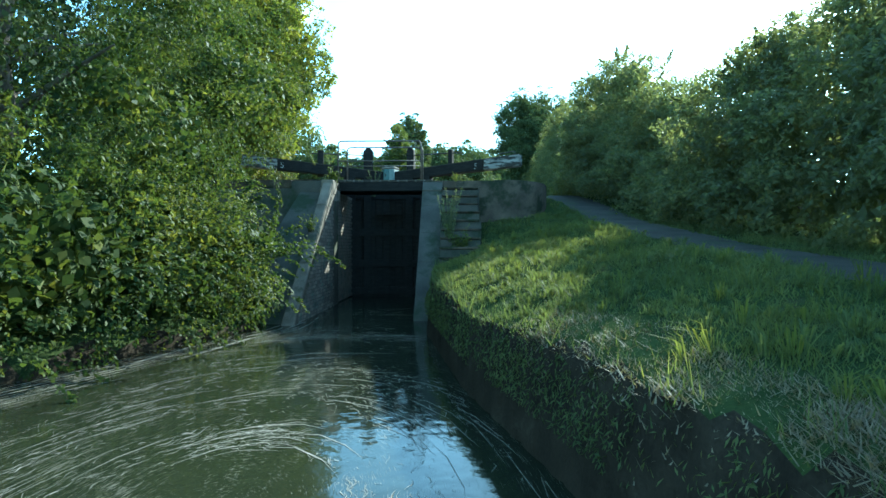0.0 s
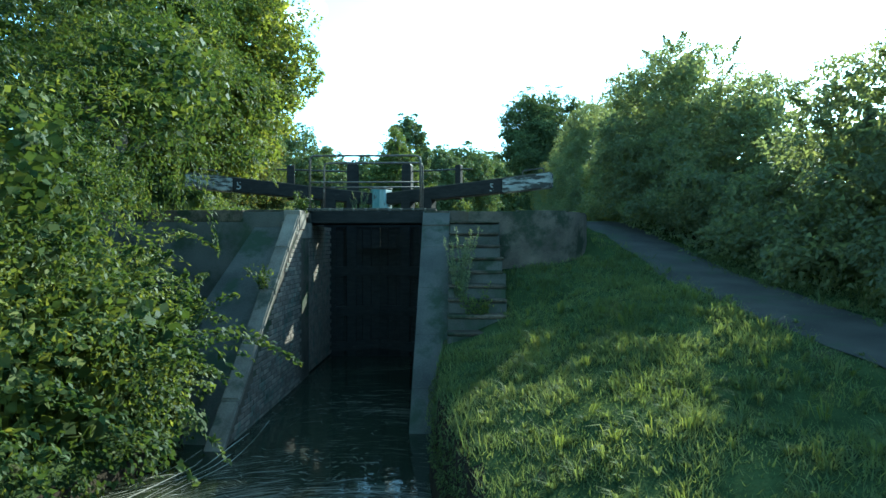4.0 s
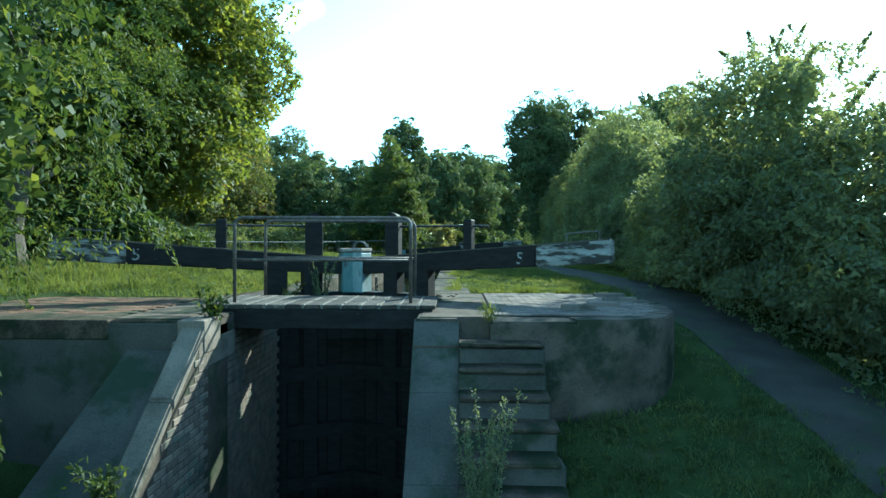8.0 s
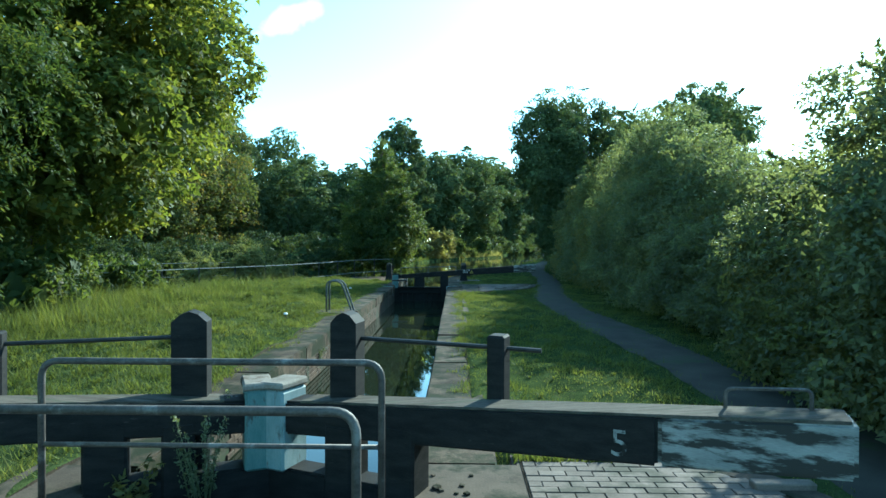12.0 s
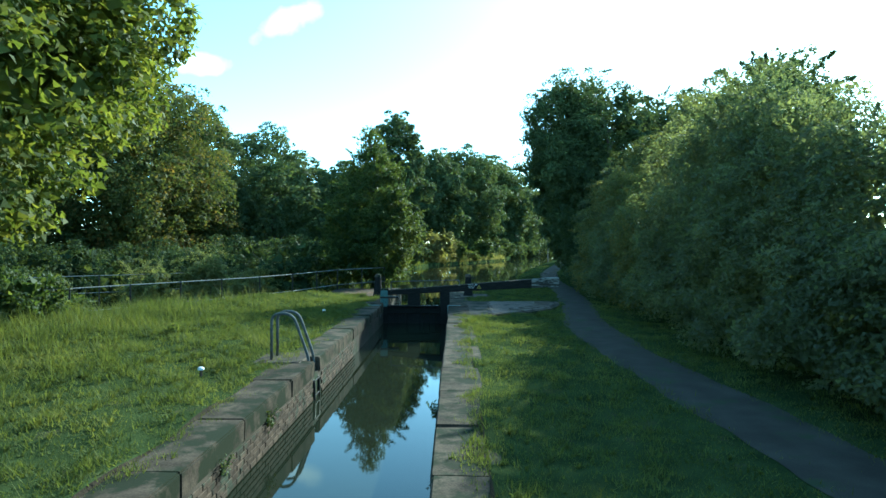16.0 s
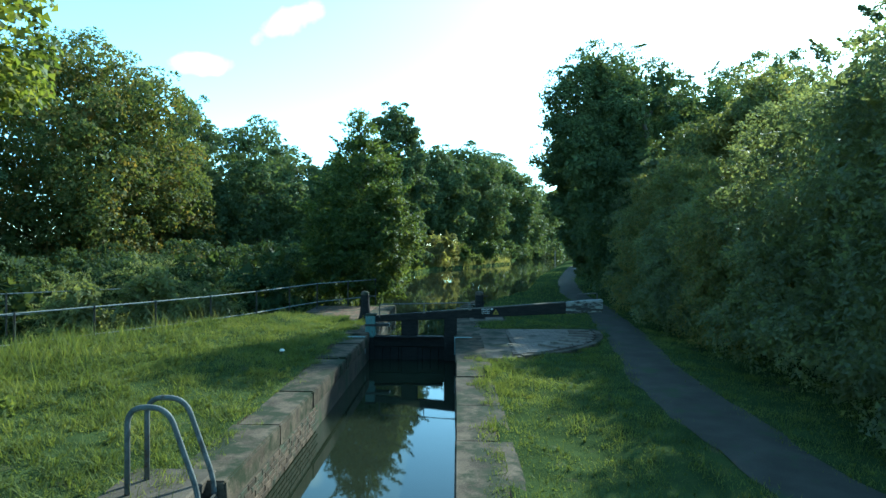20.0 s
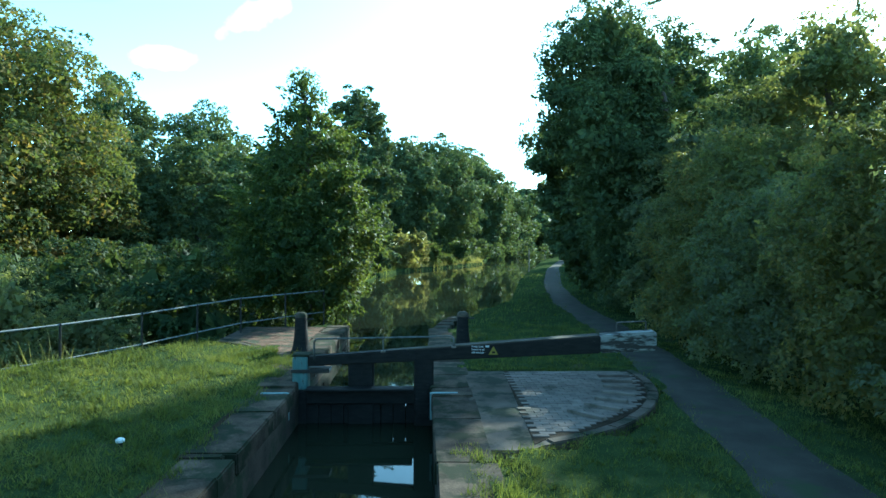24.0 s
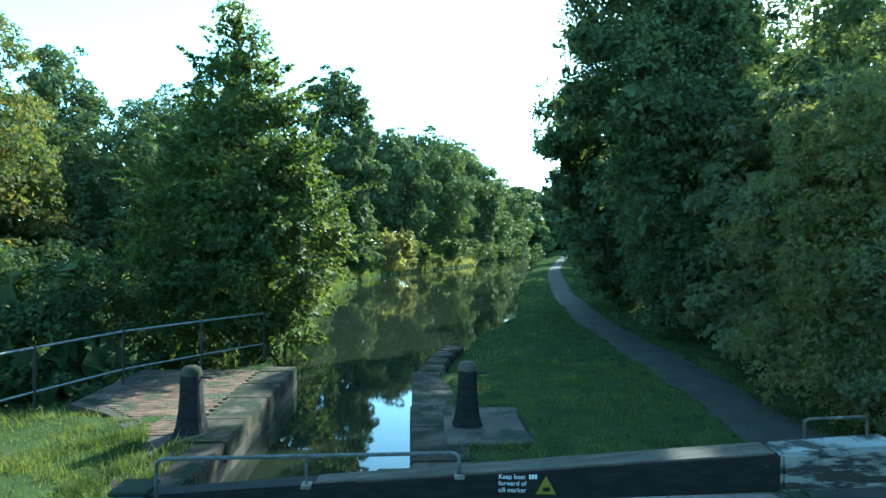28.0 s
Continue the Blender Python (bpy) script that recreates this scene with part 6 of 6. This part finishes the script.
blades(18, 62000, (1.75, 6.6, 18.4, 42), 0.02, 0.05, 0.012, L_GRASS, "grass_thatch", "dense low thatch of the mown verge", lambda x, y, r: off_path(x, y, r) & off_apron(x, y), flat=1.8, even=0.05)
blades(19, 80000, (-6.6, -1.72, 18.0, 45), 0.03, 0.07, 0.013, L_GRASS, "grass_thatch", "dense low thatch of the lock side grass", lambda x, y, r: (x > interp(y, FENCE_Y, FENCE_X) - 0.3) & ~((y > 40.2) & (x > -4.4)), flat=1.8, even=0.05)
# grass that has crept over the paving joints
blades(7, 7000, (2.0, 4.3, 18.06, 18.5), 0.03, 0.09, 0.011, L_GRASS, "grass_strip", "weedy grass strip along the back of the brick apron", lambda x, y, r: r.random(len(x)) < (0.35 + 0.65 * np.sin(x * 5) ** 2) * (y < 18.2 + 0.25 * np.sin(x * 2.7) ** 2), lift=-0.008)
blades(8, 2600, (1.72, 2.3, 32.8, 35.6), 0.05, 0.14, 0.007, L_GRASS, "grass_strip", "lush grass growing over the coping by the apron", lambda x, y, r: r.random(len(x)) < 0.8)
blades(9, 12000, (2.35, 5.0, 2.5, 11.6), 0.04, 0.1, 0.004, L_GRASS, "grass_tufts", "long bright grass tufts on the bank", lambda x, y, r: (np.sin(x * 3.1 + 0.6) * np.sin(y * 2.3 + x) > 0.3) & off_path(x, y, r) & off_water(x, y))
blades(10, 60000, (2.4, 4.4, 0.8, 5.2), 0.02, 0.05, 0.005, M_STRAW, "dead_grass", "dead straw matted along the bank's broken edge", lambda x, y, r: np.abs(x - interp(y, CR_Y, CR_X) - 0.36) < 0.16 + r.uniform(0, 0.16, len(x)), flat=2.6)
for s_, seed in ((1, 15), (-1, 16)):
    blades(seed, 16000, (min(s_ * 1.32, s_ * 1.72), max(s_ * 1.32, s_ * 1.72), 18.6, 36.2 if s_ > 0 else 40.5), 0.025, 0.085, 0.006, L_GRASS, "grass_strip", "grass creeping over the back edge of the coping", lambda x, y, r: np.abs(x) > 1.57 + 0.15 * np.sin(y * 1.9) * np.sin(y * 0.7 + 1) - 0.16 * (np.sin(y * 5.3) > 0.93) + r.normal(size=len(x)) * 0.045, lift=0.0)
blades(11, 26000, (-3.4, -1.5, 39.7, 43.3), 0.04, 0.13, 0.007, L_GRASS, "grass_strip", "grass spilling over the head paving and its coping", lambda x, y, r: y < 42.2 - 0.95 * (x + 1.55) * (x > -2.5) + 0.9 * (x <= -2.5) + 0.25 * np.sin(x * 7) + r.normal(size=len(x)) * 0.08 - 0.5, lift=0.012)
blades(12, 14000, (-13, -5.5, 36, 50), 0.2, 0.6, 0.01, L_WEED, "tall_weeds", "tall dry weeds along the fence", lambda x, y, r: np.abs(x - interp(y, FENCE_Y, FENCE_X) + 0.7) < 0.9)
blades(13, 7000, (1.4, 3.4, 2.0, 12.0), 0.08, 0.22, 0.004, L_BANK, "grass_overhang", "grass hanging over the bank's edge", lambda x, y, r: np.abs(x - interp(y, CR_Y, CR_X) - 0.22) < 0.1)
# rough growth towards the meadow's fence
blades(20, 40000, (-10, -4.0, 19, 38), 0.1, 0.34, 0.008, L_GRASS, "grass_long", "long rough grass and weeds in the meadow", lambda x, y, r: (x > interp(y, FENCE_Y, FENCE_X) - 0.5) & (r.random(len(x)) < 0.1 + 0.9 * smooth(-x, 4.6, 7.2)), flat=1.2)


def foam_streaks(seed, n, longest, widest, spread_):
    """Thin streaks of foam that lie along the eddy below the gates."""
    r = np.random.default_rng(seed)
    rad, a0 = r.uniform(1.2, 10.8, n), r.uniform(-2.6, 1.4, n)
    clump = np.sin(rad * 2.1 + 1.7 * np.sin(a0 * 3)) + 0.7 * np.sin(rad * 5.3 + a0 * 2)
    keep = clump + r.normal(size=n) * spread_ > 0.15
    rad, a0 = rad[keep], a0[keep]
    n = len(rad)
    length, wide = longest * r.uniform(0.15, 1, n) ** 1.5 / rad, widest * r.uniform(0.35, 1, n)
    drift = r.normal(size=n) * 0.06
    rows = []
    for u, w in ((0, 0.15), (0.35, 1.0), (0.7, 0.8), (1, 0.1)):
        a, q = a0 + length * u, rad + drift * u + 0.03 * np.sin(a0 * 40 + u * 5)
        rows.append([np.stack([0.7 + (q + k * wide * w) * np.sin(a) / 1.75, 3.2 + (q + k * wide * w) * np.cos(a), np.full(n, LOW + 0.004)], 1) for k in (-1, 1)])
    co = np.concatenate([np.stack([p[0], q[0], q[1], p[1]], 1) for p, q in zip(rows, rows[1:])])
    x, y = co[:, :, 0], co[:, :, 1]
    ok = ((x > interp(y, CL_Y, CL_X) + 0.06) & (x < interp(y, CR_Y, CR_X) - 0.06) & (np.abs(x) < np.where(y > 10.3, 0.95, 9)) & (y < 14.2)).all(1)
    return co[ok]


r_ = np.random.default_rng(31)
scum = []
for k in range(9):
    yy = np.linspace(r_.uniform(1.0, 6.0), r_.uniform(8.5, 12.2), 40)
    off = 0.12 + 0.07 * k + 0.05 * np.sin(yy * 1.7 + k)
    xx = interp(yy, CL_Y, CL_X) + off
    w_ = r_.uniform(0.004, 0.01) * (0.6 + 0.4 * np.sin(yy * 3 + k))
    pl, pr = np.stack([xx - w_, yy, yy * 0 + LOW + 0.006], 1), np.stack([xx + w_, yy, yy * 0 + LOW + 0.006], 1)
    scum.append(np.stack([pl[:-1], pr[:-1], pr[1:], pl[1:]], 1))
tagged(new("foam", quads("foam", np.concatenate([foam_streaks(41, 1500, 1.7, 0.0055, 0.5), foam_streaks(42, 9000, 0.2, 0.005, 1.0)] + scum), M_FOAM)), "thin streaks of pale foam turning on the water", "foam", kind="stuff")
# plants hanging down the bank's broken face
r_ = np.random.default_rng(77)
n_ = 20000
fy_, u_ = r_.uniform(1.2, 12.4, n_), r_.random(n_)
ok_ = np.sin(fy_ * 2.9) * np.sin(fy_ * 1.3 + 1) + r_.uniform(-0.7, 0.7, n_) > -0.5 + u_ * 0.5
fy_, u_ = fy_[ok_], u_[ok_]
n_ = len(fy_)
fx_ = interp(fy_, CR_Y, CR_X) + 0.16 - 0.2 * np.sin(u_ * 3.1) * r_.random(n_)
face_ = np.stack([fx_, fy_, -2.28 - 0.6 * u_], 1)
tagged(new("bank_plants", quads("bank_plants", leaf_quads(r_, face_, r_.normal(size=(n_, 3)) * 0.5 + np.array((-0.3, 0, -0.8)), np.array((-1.0, -0.2, 0.4)) + r_.normal(size=(n_, 3)) * 0.5, r_.uniform(0.025, 0.06, n_), 0.25), L_BANK)), "grass and small weeds hanging down the broken bank", "plants", kind="stuff")
tree("bank_bush", "low ivy and bramble at the foot of the wing wall", 14, (-2.3, 11.6, -2.9), [(-2.2, 11.4, -2.6, 0.9, 1.0, 0.5), (-2.6, 10.4, -2.6, 0.9, 1.2, 0.6), (-3.2, 12.4, -1.9, 1.1, 1.2, 0.8)], 12000, 0.075, 0.22, L_ALDER, rad=0.04, limbs=8, reach=0.6, category="bush", per=50)
for i in range(12):
    x, y, s_ = rng.uniform(1.3, 1.95), rng.uniform(16.85, 17.75), rng.uniform(0.012, 0.03)
    solid("rubble_stone", block((-s_, -s_ * 1.2, -s_ * 0.5), (s_, s_ * 1.2, s_ * 0.5), s_ * 0.3, Matrix.Translation((x, y, s_ * 0.45)) @ Matrix.Rotation(rng.uniform(0, 3), 4, "Z"), jitter=s_ * 0.3, rng=rng), M_STONE, "small loose stone lying by the gate heel", "stone", "", "loose rubble")
# white pegs in the meadow
for x, y in ((-2.6, 27.55), (-2.5, 36.0)):
    peg = thing("marker_peg", "small white capped marker peg in the grass", "peg", (x, y, 0.08), group="marker pegs")
    part("stem", tube([(x, y, 0.0), (x, y, 0.11)], 0.025, 8), M_CONC, peg)
    part("cap", tube([(x, y, 0.1), (x, y, 0.125), (x, y, 0.145)], [0.05, 0.052, 0.03], 10), M_SIGN, peg, "rounded white cap")
# slab by the ground paddle post, far white post on the bank
solid("paddle_slab", block((1.6, 41.9, -0.2), (2.75, 43.6, 0.012), 0.02, jitter=0.01, rng=rng), M_CONC, "grey concrete slab round the paddle post", "paving")
solid("white_post", tube([(17.6, 124, -0.8), (17.6, 124, 1.5)], 0.1, 8), M_CAP, "white post standing at the far bend of the canal", "post", "")

# ---- brickwork of the west wing and tail chamber ----
wing_west = bpy.data.objects["wing_west"]
bme = brick_mesh("brick", 0.036, 0.218, 0.064, M_BRICK, 0.006)
zc = -3.0
row = 0
while zc < -0.2:
    y = 11.0 + (row % 2) * 0.12
    while y < 14.5:
        if zc < -(14.5 - y) * 0.853 - 0.225:
            ob = new("brick", bme)
            ob.parent = wing_west
            ob.matrix_basis = ROOT[wing_west].inverted() @ pose(-0.981 + rng.uniform(-0.003, 0.004), y, zc, 0, 0, rng.uniform(-0.8, 0.8))
        y += 0.229
    zc += 0.075
    row += 1
chamber_wall = bpy.data.objects["wall_west"]
bmc = brick_mesh("brick", 0.05, 0.222, 0.066, M_SOOTY, 0.006)
for row in range(5):
    y = 20.0 + (row % 2) * 0.114
    while y < 33.2:
        if not 28.66 < y < 29.36:
            ob = new("brick", bmc)
            ob.parent = chamber_wall
            ob.matrix_basis = chamber_wall.matrix_basis.inverted() @ pose(-1.142 + rng.uniform(-0.004, 0.005), y, -0.312 - 0.077 * row, 0, 0, rng.uniform(-0.8, 0.8))
        y += 0.2335
joined = []
for s, x0 in ((-1, -1.0), (1, 1.185)):
    zc, row = -3.0, 0
    while zc < -0.3:
        y = 14.6 + (row % 2) * 0.12
        while y < 17.0:
            d = rng.uniform(0.0, 0.006)
            xf, yb, zb = x0 + (d if s < 0 else -d), y + 0.226, zc + 0.072
            xw = x0 - 0.03 if s < 0 else x0 + 0.03
            joined.append([(xf, y, zc), (xf, yb, zc), (xf, yb, zb), (xf, y, zb)])
            joined.append([(xw, y, zb), (xf, y, zb), (xf, yb, zb), (xw, yb, zb)])
            joined.append([(xw, y, zc), (xf, y, zc), (xf, y, zb), (xw, y, zb)])
            y += 0.238
        zc += 0.084
        row += 1
tagged(new("tail_brickwork", quads("tail_brickwork", np.array(joined), M_BRICK)), "courses of dark brick lining the lock tail", "brickwork", kind="stuff")
